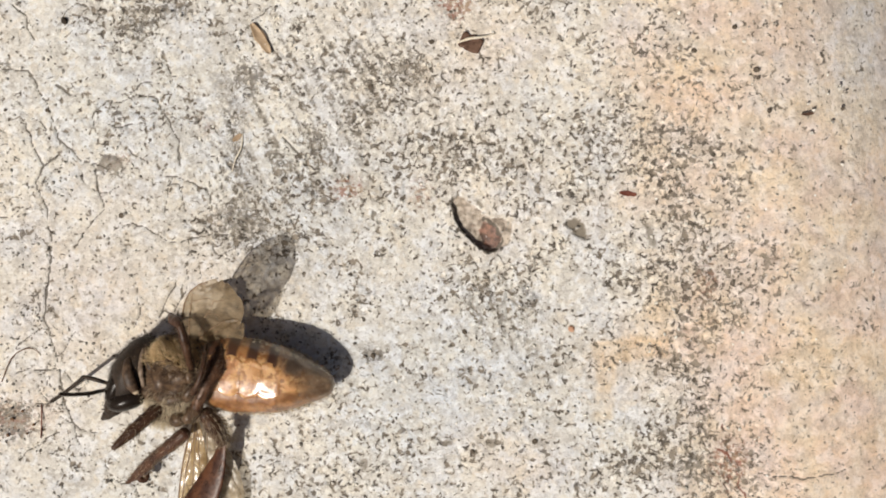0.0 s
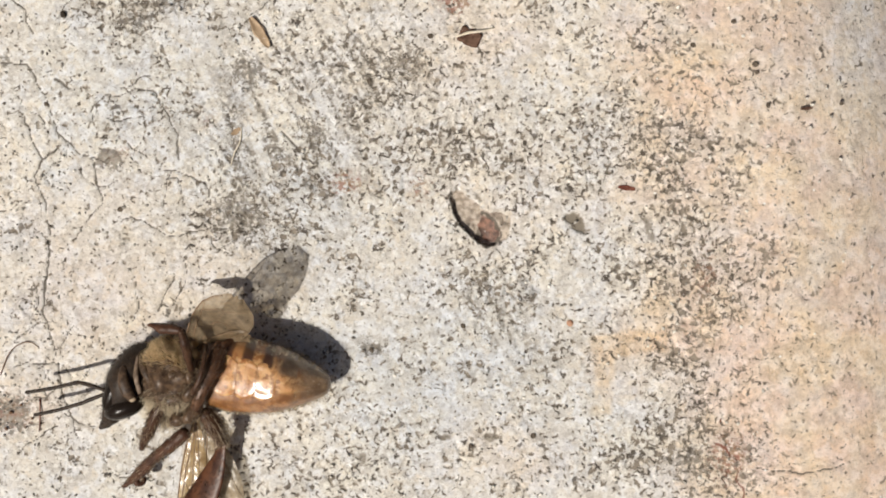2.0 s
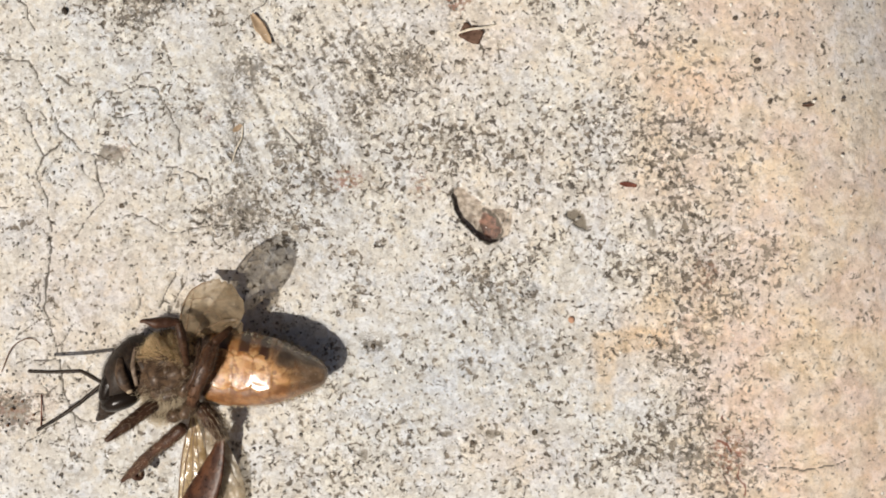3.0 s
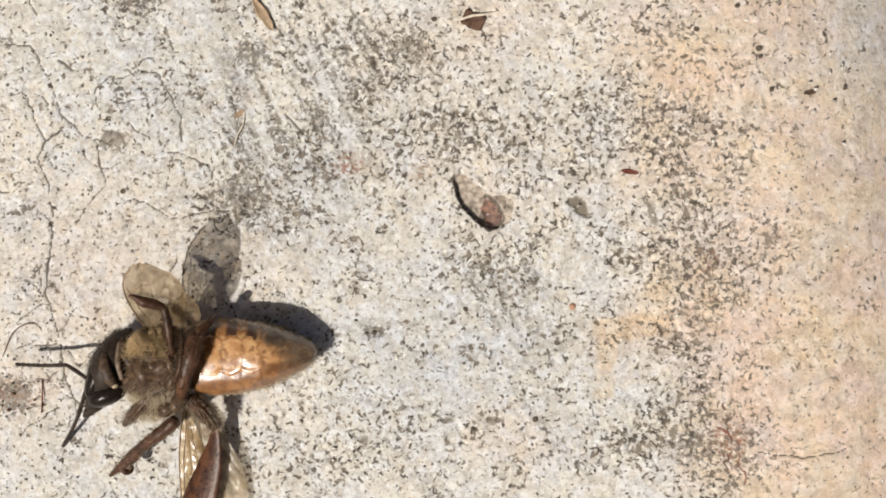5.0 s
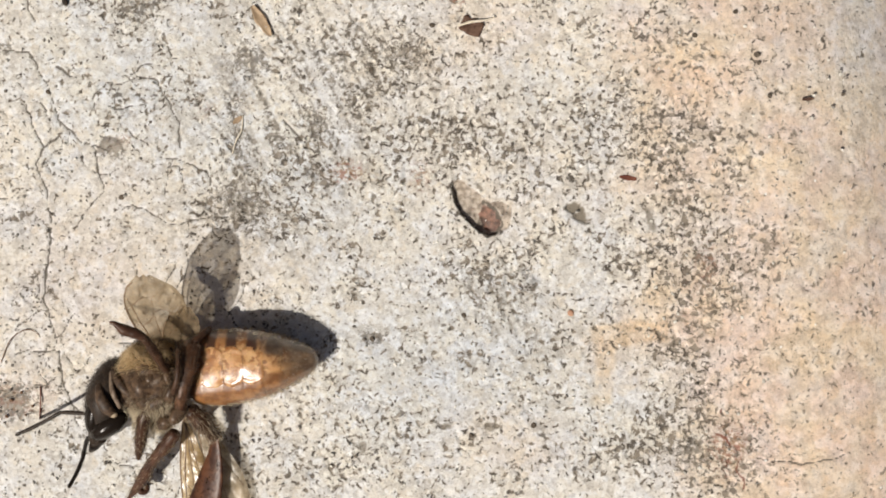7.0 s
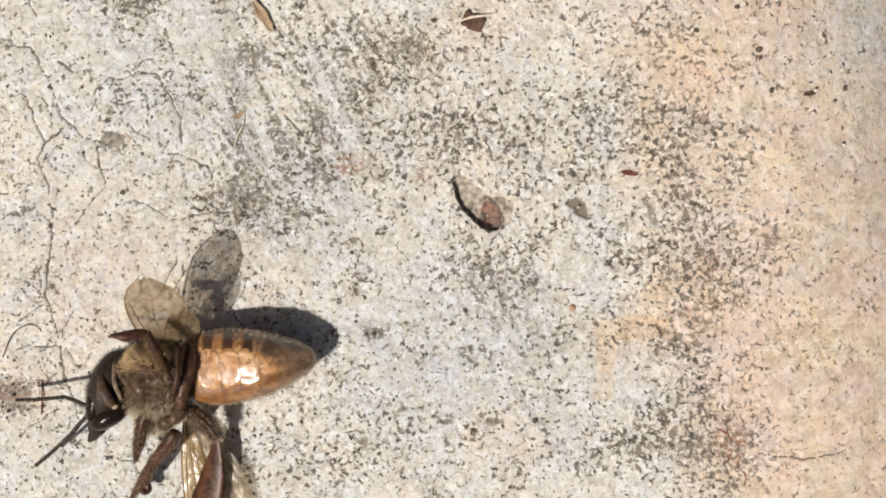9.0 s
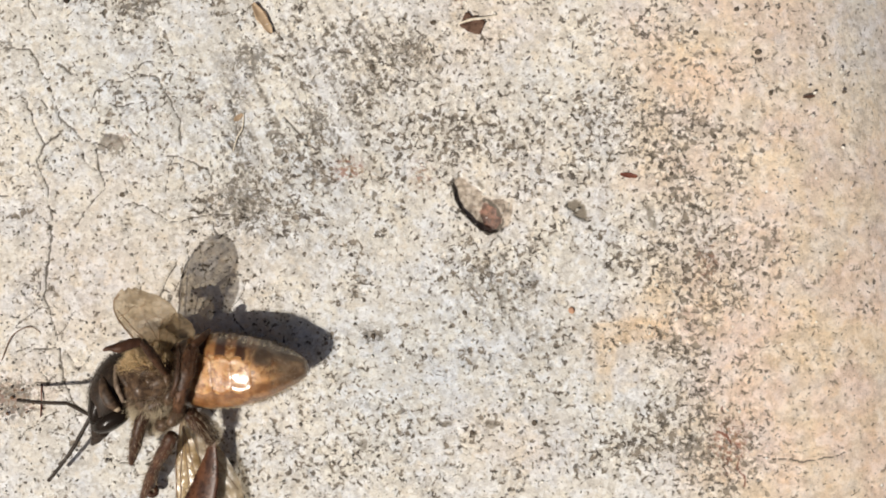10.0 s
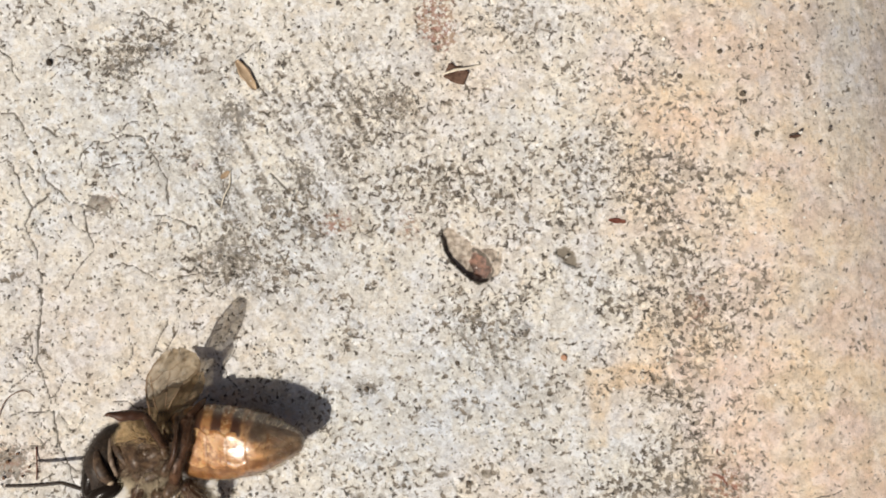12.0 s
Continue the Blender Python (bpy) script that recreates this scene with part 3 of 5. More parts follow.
    lift = soft(1.5, 4.0, (jx - 1.188) * 0.75 + (jy - 0.033) * 0.66 + 1.2)
    floor_z = -0.64 + 0.52 * lift + 0.20 * (layers(x, y, 0.8, 3, 161) - 0.5)
    cup = soft(0.0, 0.35, oval(jx, jy, 2.772, 0.759, 0.88, 0.68, -50))
    floor_z = floor_z - 0.24 * cup + 0.30 * (layers(x, y, 0.45, 3, 221) - 0.5)
    z = z * (1 - inside) + inside * floor_z
    chip = inside * (0.30 + 0.70 * soft(0.0, 0.5, cup + 0.9 * (layers(x, y, 0.4, 3, 171) - 0.5)))
    # shadow under the chip's lower-left wall, painted as a dark line
    rim = (1 - soft(0.02, 0.11, np.abs(bowl - 0.03))) * (1 - soft(0.15, 0.7, lift))
    rag = 0.5 * (layers(x, y, 0.34, 2, 261) - 0.5)
    ring = oval(jx + rag, jy - rag, 2.70, 0.80, 0.86, 0.62, -62)
    rim = np.maximum(rim, 0.95 * (1 - soft(0.03, 0.13, np.abs(ring))) * soft(2.7, 3.0, jx + 0.3 * jy))
    small = soft(-0.02, 0.06, np.maximum(oval(jx, jy, 7.64, 1.48, 0.46, 0.30, -12), oval(jx, jy, 8.04, 1.08, 0.64, 0.36, -50)))
    z = z * (1 - small) - 0.20 * small
    pebble = 0.95 * small
    for cx, cy, rx, ry, turn in ((-4.587, -12.51, 0.24, 0.34, 10), (2.838, -11.38, 0.42, 0.28, 10), (12.18, 0.759, 0.22, 0.75, 20),
                                 (0.264, -11.38, 0.28, 0.2, 0), (2.178, 2.739, 0.12, 0.3, 50)):
        pebble = np.maximum(pebble, 0.75 * soft(-0.03, 0.06, oval(jx, jy, cx, cy, rx, ry, turn)))
    keep = 1 - np.maximum(inside, small)
    # the chip's painted shadow line joins the crack mask here
    worn, crack_and_shade, soot, rust = worn * (1 - 0.7 * np.maximum(inside, small)), np.maximum(crack_and_shade * keep, rim), soot * keep, rust * keep

    # the slab's rounded side: past EDGE_X the sheet follows a quarter round, then drops
    z = z * near
    edge = EDGE_X - 0.10 * np.clip(y, -60, 60) - 0.9 * np.sin(y / 9.0)
    run = np.maximum(x - edge, 0)
    ang = np.minimum(run / EDGE_RADIUS, math.pi / 2)
    X = np.where(run > 0, edge + (EDGE_RADIUS + z) * np.sin(ang), x)
    Z = np.where(run > 0, (EDGE_RADIUS + z) * np.cos(ang) - EDGE_RADIUS, z)
    cols = [np.stack([X, y, Z], -1)]
    # the rest of the round and the upright face, coarse
    last = run[-1] / EDGE_RADIUS
    for k in range(1, 13):
        th = last + (math.pi / 2 - last) * k / 12
        cols.append(np.stack([edge[-1] + EDGE_RADIUS * np.sin(th), y[-1], EDGE_RADIUS * np.cos(th) - EDGE_RADIUS], -1)[None])
    cols.append(np.stack([edge[-1] + EDGE_RADIUS, y[-1], 0 * y[-1] - DROP - 5], -1)[None])
    co = np.concatenate(cols, 0)
    co[0, :, 2] = co[:, 0, 2] = co[:, -1, 2] = -DROP - 5
    n, m = co.shape[:2]
    extra = n - len(xs)
    idx = np.arange(n * m).reshape(n, m)
    quads = np.stack([idx[:-1, :-1], idx[1:, :-1], idx[1:, 1:], idx[:-1, 1:]], -1).reshape(-1, 4)
    me = bpy.data.meshes.new("concrete_slab")
    me.vertices.add(n * m)
    me.vertices.foreach_set("co", (co.reshape(-1, 3) * MM).ravel())
    me.loops.add(quads.size)
    me.loops.foreach_set("vertex_index", quads.ravel())
    me.polygons.add(len(quads))
    me.polygons.foreach_set("loop_start", np.arange(0, quads.size, 4))
    me.polygons.foreach_set("use_smooth", np.ones(len(quads), bool))
    for name, values in (("warm", warm), ("cool", cool), ("worn", worn), ("soot", soot), ("rust", rust), ("crack_and_shade", crack_and_shade), ("chip", chip), ("pebble", pebble), ("ochre", ochre), ("streak", scratch * keep), ("vein", vein)):
        full = np.concatenate([values, np.repeat(values[-1:], extra, 0)], 0)
        me.attributes.new(name, "FLOAT", "POINT").data.foreach_set("value", full.ravel().astype(np.float32))
    me.update(calc_edges=True)
    me.materials.append(CONCRETE)
    return tagged(new("pavement", me), "weathered cream and peach concrete slab with hairline cracks, worn specks and a rounded edge", "concrete slab", kind="structure")


def lower_ground():
    bm = bmesh.new()
    cuts = [-3000, -300, -30, -8, -2, -0.5, 0.02, 0.5, 2, 8, 30, 300, 3000]
    grid = [[bm.verts.new((x * 1000, y * 1000, -DROP - 1 + 3 * noise.noise((x * 0.7, y * 0.7, 0)))) for y in cuts] for x in cuts]
    for i in range(len(cuts) - 1):
        for j in range(len(cuts) - 1):
            bm.faces.new((grid[i][j], grid[i + 1][j], grid[i + 1][j + 1], grid[i][j + 1]))
    return tagged(part("ground", bm, SOIL), "plain grey ground below the edge of the slab", "ground", kind="structure")


slab()
lower_ground()

# ---- the bee: everything in millimetres from the waist's foot ----
bee = tagged(new("honey_bee"), "honey bee lying on its back on concrete, amber with smoky wings", "bee")
rng = random.Random(12)
V3 = Vector


def abdomen():
    waist = V3((-0.530, -0.027, 1.900))
    start, end = V3((-0.531, 0.133, 1.900)) - waist, V3((6.940, 0.441, 1.400)) - waist
    axis, side, up = frame_along(end - start)
    length = (end - start).length
    stations = ((0.0, 1.45), (0.06, 1.78), (0.15, 2.02), (0.30, 2.10), (0.46, 2.03), (0.62, 1.80), (0.76, 1.46), (0.87, 1.08), (0.95, 0.74), (1.0, 0.42))
    wide = lambda u: smooth_wide(u, stations)
    unit = lambda v: max(0.0, min(1.0, v))

    def shell(u0, u1, proud, from_a, to_a, rings, sides, belly, cap=False):
        """Part of the body's skin between two stations and two angles (90 faces up), standing proud towards its rear."""
        bm = bmesh.new()
        for key in ("band", "tail", "pale", "belly"):
            bm.verts.layers.float.new(key)
        band, tail, pale, soft_side = (bm.verts.layers.float[key] for key in ("band", "tail", "pale", "belly"))
        whole = to_a - from_a >= 360
        rows = []
        for i in range(rings + 1):
            f = i / rings
            u = u0 + (u1 - u0) * f
            ring = []
            arch = smooth_wide(min(u, 1.0), ((0.0, 0.48), (0.15, 0.57), (0.30, 0.68), (0.46, 0.85), (0.62, 1.02), (0.76, 1.08), (0.88, 0.94), (1.0, 0.78)))     # the belly swells towards the rear
            for k in range(sides if whole else sides + 1):
                g = k / sides
                lobe = 0.0 if whole else 9.0 * math.sin(math.pi * unit(f * 1.02)) - 6.0
                a = radians(from_a - lobe + (to_a - from_a + 2 * lobe) * g)
                d = (math.cos(a) * side + (arch if math.sin(a) > 0 else 0.81) * math.sin(a) * up)
                lip = abs(2 * g - 1)
                puff = 0.5 + noise.noise((u * 9, 5 * g, u0 * 30))
                rim = 0.0 if whole else 0.06 * unit((lip - 0.88) / 0.12) - 0.06 * puff * math.exp(-((lip - 0.80) / 0.13) ** 2)
                level = 1 - 0.075 * max(0.0, 1 - ((math.degrees(a) % 360 - 90) / 38) ** 2)
                r = wide(min(u, 1.0)) * level + proud * (0.15 + 0.85 * f) - rim - 0.02 * unit((f - 0.90) / 0.10) * (not cap)
                r *= 1 + 0.020 * noise.noise((u * 7, 2.2 * math.cos(a), 2.2 * math.sin(a)))
                r += (0.035 if belly else 0.03) * noise.noise((u * 13, 4 * math.cos(a), 4 * math.sin(a)))
                v = bm.verts.new(start + axis * (u * length) + d * r)
                jag = 0.10 * noise.noise((u0 * 40, 3 * math.cos(a), 3 * math.sin(a)))
                back = -math.cos(a)
                dark = unit((f + jag - 0.30) / 0.12) * unit((0.86 - f + jag) / 0.10)
                v[band] = unit((back - 0.36 + 1.6 * jag) / 0.14) * (0.14 + 0.86 * dark) * (not belly)
                if u0 < 0.04:
                    v[band] = max(v[band], 0.9 * unit(1 - (f - 0.25) * 2.2))
                v[tail] = 0.84 * unit((u + 0.20 * max(back, -0.2) + 1.0 * jag - 0.70) / 0.18)
                v[pale] = belly * (0.25 + 0.75 * unit((f - 0.55) / 0.4))
                v[soft_side] = unit((math.cos(a) - 0.18) / 0.15) * (not belly)
                ring.append(v)
            rows.append(ring)
        n = len(rows[0])
        for p, q in zip(rows, rows[1:]):
            for k in range(n if whole else n - 1):
                bm.faces.new((p[k], p[(k + 1) % n], q[(k + 1) % n], q[k]))
        if cap:
            tip = bm.verts.new(end + axis * 0.16)
            tip[tail] = 0.9
            for k in range(n):
                bm.faces.new((rows[-1][k], rows[-1][(k + 1) % n], tip))
        bmesh.ops.recalc_face_normals(bm, faces=bm.faces)
        if bm.faces[len(bm.faces) // 2].normal.dot(up) < 0 and not whole:
            bmesh.ops.reverse_faces(bm, faces=bm.faces)
        return bm

    core = part("abdomen", shell(0.0, 1.0, -0.10, 0, 360, 24, 48, 0, True), AMBER, bee, "amber banded abdomen, belly up, with a grey-brown tail", tuple(waist))
    skin = shell(0.03, 0.98, 0.06, 0, 360, 20, 48, 0)
    roots, normals = skin_points(skin, 1500, rng, lambda p, n: -0.3 < n.z < 0.42)
    skin.free()
    part("flank_fuzz", hairs(bmesh.new(), roots, normals, 0.20, 0.007, axis * 0.9, 0.3, rng), PALEHAIR, core)
    marks = (0.0, 0.17, 0.325, 0.48, 0.63, 0.78, 1.0)
    for i in range(6):
        plate = shell(max(0.0, marks[i] - 0.02), marks[i + 1], 0.05, 0, 360, 18, 110, 0, i == 5)
        if i > 2:
            roots, normals = skin_points(plate, (0, 0, 0, 110, 260, 420)[i], rng, lambda p, n: abs(n.y) > 0.75 or i > 4)
            part("belly_fuzz", hairs(bmesh.new(), roots, normals, 0.26, 0.008, axis * 1.3, 0.3, rng), GREYHAIR, core)
        part("back_plate", plate, AMBER, core, "amber back plate with a dark bar")
        if i < 4:
            part("belly_plate", shell(max(0.02, marks[i] - 0.015), marks[i + 1] + 0.01, 0.070 if i < 3 else 0.052, 60, 126, 22, 60, 1.0), AMBER, core, "glossy amber belly plate")
    return core


def smooth_wide(u, stations):
    for (u0, r0), (u1, r1) in zip(stations, stations[1:]):
        if u <= u1:
            i = stations.index((u0, r0))
            m0 = (r1 - stations[max(i - 1, 0)][1]) / (u1 - stations[max(i - 1, 0)][0])
            nxt = stations[min(i + 2, len(stations) - 1)]
            m1 = (nxt[1] - r0) / (nxt[0] - u0)
            h, t = u1 - u0, (u - u0) / (u1 - u0)
            return (2 * t ** 3 - 3 * t * t + 1) * r0 + (t ** 3 - 2 * t * t + t) * h * m0 + (3 * t * t - 2 * t ** 3) * r1 + (t ** 3 - t * t) * h * m1
    return stations[-1][1]


def thorax():
    bm = blob((-2.159, -0.283, 2.200), (1.85, 2.0, 1.70), (0, 0, -12), 0.20, 1.3, 4)
    roots, normals = skin_points(bm, 8500, rng, lambda p, n: p.z > 0.5 and (p.y > 0.35 or p.y < -1.0 or rng.random() < (0.40 if n.z < 0.62 else 0.12)))
    groups = ([], [], [], [])
    for p, n in zip(roots, normals):
        wavy = 0.5 * noise.noise(p * 1.4) + rng.gauss(0, 0.16)
        groups[3 if p.y > 1.62 + 0.5 * wavy else 0 if p.y > 0.45 + wavy else 2 if p.y < -1.35 + wavy else 1].append((p, n))
    down_roots, down_ways = skin_points(bm, 4200, rng, lambda p, n: p.z > 0.8 and 0.66 + 0.5 * noise.noise(p * 1.4) + rng.gauss(0, 0.22) < p.y < 1.75 and p.x < -1.1)
    body = part("thorax", bm, BODY, bee, "dark hairy thorax with tan fur along its flank")
    for name, group, length, lean, material in (("tan_fur", groups[0], 0.44, (-0.5, 0.1, 0.1), HAIR), ("brown_fur", groups[1][::3], 0.34, (-0.3, -0.25, 0.0), GREYHAIR), ("brown_fur", groups[1][1::2], 0.34, (-0.3, -0.25, 0.0), DARKHAIR), ("pale_fur", groups[2], 0.42, (-0.2, -0.4, 0.0), PALEHAIR), ("dark_fur", groups[3], 0.48, (-0.4, 0.3, 0.0), DARKHAIR)):
        part(name, hairs(bmesh.new(), [g[0] for g in group], [g[1] for g in group], length, 0.011, lean, 0.32, rng), material, body)
    part("tan_down", hairs(bmesh.new(), down_roots, down_ways, 0.34, 0.014, (-0.3, 0.1, 0.2), 0.25, rng), HAIR, body)
    flank = blob((-2.25, -2.35, 1.65), (1.05, 0.75, 0.85), (0, 0, 20), 0.15, 1.3, 3, 4.0)
    roots, normals = skin_points(flank, 1100, rng, lambda p, n: n.z > -0.1)
    part("chest_flank", flank, BODY, body)
    part("pale_fur", hairs(bmesh.new(), roots, normals, 0.55, 0.012, (-0.25, -0.6, 0.0), 0.35, rng), PALEHAIR, body, "pale yellowish fur under the chest")
    for c, r, turn in (((-1.574, -1.320, 3.300), (0.70, 0.40, 0.42), 35), ((-0.850, -0.923, 3.450), (0.62, 0.36, 0.42), 70), ((-2.367, -0.882, 3.350), (0.60, 0.42, 0.40), -30), ((-0.626, -2.064, 2.900), (0.70, 0.42, 0.50), 60),
                       ((-1.370, -2.539, 2.700), (0.60, 0.40, 0.50), 30), ((-0.303, -0.489, 2.500), (0.95, 0.45, 0.60), 85), ((-0.993, -0.002, 3.400), (0.52, 0.32, 0.36), 100), ((-1.891, -0.055, 3.500), (0.55, 0.30, 0.30), 50)):
        lump = blob(c, r, (rng.uniform(-15, 15), rng.uniform(-15, 15), turn), 0.22, 2.2, 3, r[0] * 9)
        spots, ways = skin_points(lump, 220, rng)
        part("leg_base", lump, BODY, body)
        part("leg_base_hair", hairs(bmesh.new(), spots, ways, 0.26, 0.011, (-0.3, -0.2, 0.2), 0.45, rng), GREYHAIR, body)


def head():
    neck = V3((-3.298, -0.515, 2.400))
    local = lambda p: V3(p) - neck
    bm = blob(local((-4.60, -0.52, 2.150)), (1.26, 2.36, 1.36), (0, 0, -22), 0.07, 0.9, 4, 2)
    mid, down = local((-4.60, -0.52, 2.150)), V3((-0.40, -0.92, -0.05)).normalized()
    for v in bm.verts:      # the face narrows towards the jaws
        rel = v.co - mid
        s = max(0.0, rel.dot(down) / 2.1)
        flank = rel - down * rel.dot(down)
        v.co = mid + down * rel.dot(down) * (1 + 0.10 * s) + flank * (1 - 0.40 * s) + V3((-0.28, 0, -0.1)) * s * s
    roots, normals = skin_points(bm, 3400, rng)
    skull = part("head", bm, BLACK, bee, "black-brown head seen from below", (-3.298, -0.515, 2.400))
    part("head_fur", hairs(bmesh.new(), roots[::2], normals[::2], 0.26, 0.009, (0.2, 0.1, 0), 0.45, rng), BLACKHAIR, skull)
    part("head_fur", hairs(bmesh.new(), [p for p, n in zip(roots, normals) if n.z < 0.35], [n for n in normals if n.z < 0.35], 0.22, 0.008, (0.3, 0.1, 0), 0.40, rng), BLACKHAIR, skull)
    part("compound_eye", blob(local((-4.72, -1.86, 2.50)), (1.22, 0.62, 0.80), (8, -6, 24), 0.05, 1, 4), EYES, skull, "black compound eye")
    part("compound_eye", blob(local((-5.16, -0.50, 2.32)), (1.74, 0.62, 0.90), (6, 4, 69), 0.05, 1, 4), EYES, skull, "black compound eye")
    flap = limb(bmesh.new(), [local((-4.62, 0.50, 3.38)), local((-4.54, -0.15, 3.58)), local((-4.30, -0.80, 3.58)), local((-3.98, -1.34, 3.28))], [0.18, 0.30, 0.32, 0.18], 12, 0.6)
    part("mouthpart", flap, TAN, skull, "brown folded mouthpart")
    stick = limb(bmesh.new(), [local((-3.95, 1.28, 2.80)), local((-3.62, 0.62, 3.20)), local((-3.28, 0.05, 3.34)), local((-2.95, -0.50, 3.20))], [0.16, 0.24, 0.22, 0.16], 12, 0.8)
    part("mouthpart", stick, TAN, skull, "dark mouthpart folded beside the brown one")
    groove = limb(bmesh.new(), [local((-3.95, 1.10, 3.05)), local((-3.86, 0.10, 3.52)), local((-3.66, -0.90, 3.36))], [0.10, 0.15, 0.11], 10, 0.7)
    part("mouthpart", groove, PALEBROWN, skull, "thin pale tongue sheath")
    part("mouthpart", blob(local((-4.02, -1.26, 3.44)), (0.20, 0.13, 0.10), (0, 0, 20), 0.15, 2, 2), GREYHAIR, skull, "pale tip of the mouthpart")
    jaw = bmesh.new()
    limb(jaw, [local((-5.555, -2.503, 1.900)), local((-6.009, -2.954, 1.700)), local((-6.371, -3.280, 1.500))], [0.42, 0.30, 0.12], 10)
    part("jaw", jaw, BLACK, skull)
    return skull


def antennae():
    made = []
    base, elbow, tip = V3((-6.112, -0.952, 2.300)), V3((-7.047, -0.349, 2.100)), V3((-10.197, -0.720, 1.800))
    bm = limb(bmesh.new(), [(base - elbow) * 0.45, (elbow - base) * 0.4 + V3((0, 0.03, 0)), elbow - base], [0.11, 0.125, 0.11], 10)
    upper = part("antenna", bm, BLACK, bee, "black elbowed antenna", tuple(base))
    made.append(upper)
    made.append(part("flagellum", whip(tip - elbow), BLACK, upper, at=tuple(elbow - base)))
    base, tip = V3((-6.479, -2.507, 1.900)), V3((-8.113, -5.645, 0.345))
    run = tip - base
    bend = V3((-run.y, run.x, 0)).normalized() * 0.16
    bm = limb(bmesh.new(), [run * -0.34, run * 0.12 + bend * 0.7, run * 0.24 + bend], [0.11, 0.125, 0.11], 10)
    lower = part("antenna", bm, BLACK, bee, "black antenna held low", tuple(base))
    made.append(lower)
    part("flagellum", whip(run * 0.76 - bend), BLACK, lower, at=tuple(run * 0.24 + bend))
    return made


def whip(run):
    """The beaded outer part of an antenna."""
    n, bm = 40, bmesh.new()
    sag = V3((-run.y, run.x, 0)).normalized() * 0.05
    pts = [run * (i / n) + sag * math.sin(math.pi * i / n) for i in range(n + 1)]
    radii = [0.118 * (1 - 0.10 * i / n) * (0.86 if i % 4 == 0 else 1.0) for i in range(n + 1)]
    radii[-1] = 0.07
    return tube(bm, pts, radii, 10)


def bristled(bm, count, length, lean):
    roots, normals = skin_points(bm, int(count * 3.0), rng)
    return hairs(bmesh.new(), roots, normals, length, 0.016, lean, 0.40, rng)


def leg(name, pts, radii, material, at, label="", flat=1.0, bristles=90, hair=0.26, up=(0, 0, 1), parent=None):
    """A limb whose points are given from its joint."""
    bm = limb(bmesh.new(), pts, radii, 12, flat, 7, up)
    fur = bristled(bm, bristles, hair, (V3(pts[-1]) - V3(pts[0])).normalized() * 0.8) if bristles else None
    ob = part(name, bm, material, parent or bee, label, at)
    return ob, fur


def legs():
    made = {}
    root, knee, foot = V3((-0.923, 0.024, 3.100)), V3((-1.390, 3.130, 3.950)), V3((-3.100, 3.860, 4.450))
    run = knee - root
    thigh, fur = leg("foreleg", [(0, 0, 0), run * 0.35 + V3((0.10, 0, 0.25)), run * 0.75 + V3((0.10, 0, 0.15)), run], [0.16, 0.21, 0.26, 0.22], DARKLEG, tuple(root), "red-brown foreleg folded above the wing")
    part("bristles", fur, DARKHAIR, thigh)
    run2 = foot - knee
    shin, fur = leg("shin", [(0, 0, 0), run2 * 0.3, run2 * 0.58 + V3((0, -0.06, 0)), run2 * 0.72, run2 * 0.88 + V3((0, 0.05, 0)), run2], [0.21, 0.31, 0.30, 0.20, 0.13, 0.08], BROWN, tuple(run), parent=thigh, bristles=0)
    made["thigh"], made["shin"] = thigh, shin

    root, tip = V3((-0.571, -1.969, 3.100)), V3((0.520, 1.780, 3.400))
    run = tip - root
    hind, fur = leg("hindleg", [(0, 0, 0), run * 0.3 + V3((0.02, 0, 0.45)), run * 0.62 + V3((0.05, 0, 0.50)), run * 0.86 + V3((0.0, 0, 0.25)), run], [0.26, 0.38, 0.48, 0.46, 0.28], WAISTLEG, tuple(root), "dark red-brown hind leg laid across the waist", flat=0.5, bristles=360, hair=0.24)
    part("bristles", fur, DARKHAIR, hind)
    leg("shin", [(0, 0, 0), (0.45, 0.45, -0.5), (0.6, 0.75, -1.2)], [0.22, 0.22, 0.12], WAISTLEG, tuple(run), parent=hind, bristles=0)
    made["hind"] = hind

    root = V3((-0.835, -1.225, 3.500))
    pts = [V3(p) - root for p in ((-0.835, -1.225, 3.500), (-0.330, -0.077, 4.000), (-0.240, 0.984, 3.900), (-0.436, 1.842, 3.200))]
    mid, fur = leg("midleg", pts, [0.13, 0.15, 0.13, 0.08], DARKLEG, tuple(root), "dark middle leg pressed against the waist", bristles=90)
    part("bristles", fur, DARKHAIR, mid)

    root, tip = V3((-2.348, -1.868, 3.000)), V3((-4.188, -4.099, 1.200))
    run = tip - root
    fore, fur = leg("foreleg", [(0, 0, 0), run * 0.3 + V3((0, 0, 0.2)), run * 0.7 + V3((0, 0, 0.1)), run], [0.34, 0.38, 0.32, 0.15], DARKLEG, tuple(root), "dark hairy foreleg reaching to the slab", bristles=110)
    part("bristles", fur, GREYHAIR, fore)
    made["fore"] = fore

    root, tip = V3((-0.787, -3.135, 3.200)), V3((-4.859, -6.733, 1.000))
    run = tip - root
    low, fur = leg("midleg", [(0, 0, 0), run * 0.22 + V3((0, 0, 0.1)), run * 0.45 + V3((-0.05, 0.05, 0.1)), run * 0.68, run * 0.85 + V3((0.06, 0.03, 0)), run], [0.34, 0.40, 0.30, 0.38, 0.26, 0.10], BROWN, tuple(root),
                   "red-brown middle leg stretched over the slab", bristles=120)
    part("bristles", fur, GREYHAIR, low)
    curl = bmesh.new()
    ring = [run * 0.84 + V3((0.34 + 0.20 * math.cos(k * 0.55 + 2.6), -0.10 + 0.22 * math.sin(k * 0.55 + 2.6), -0.1 - 0.03 * k)) for k in range(10)]
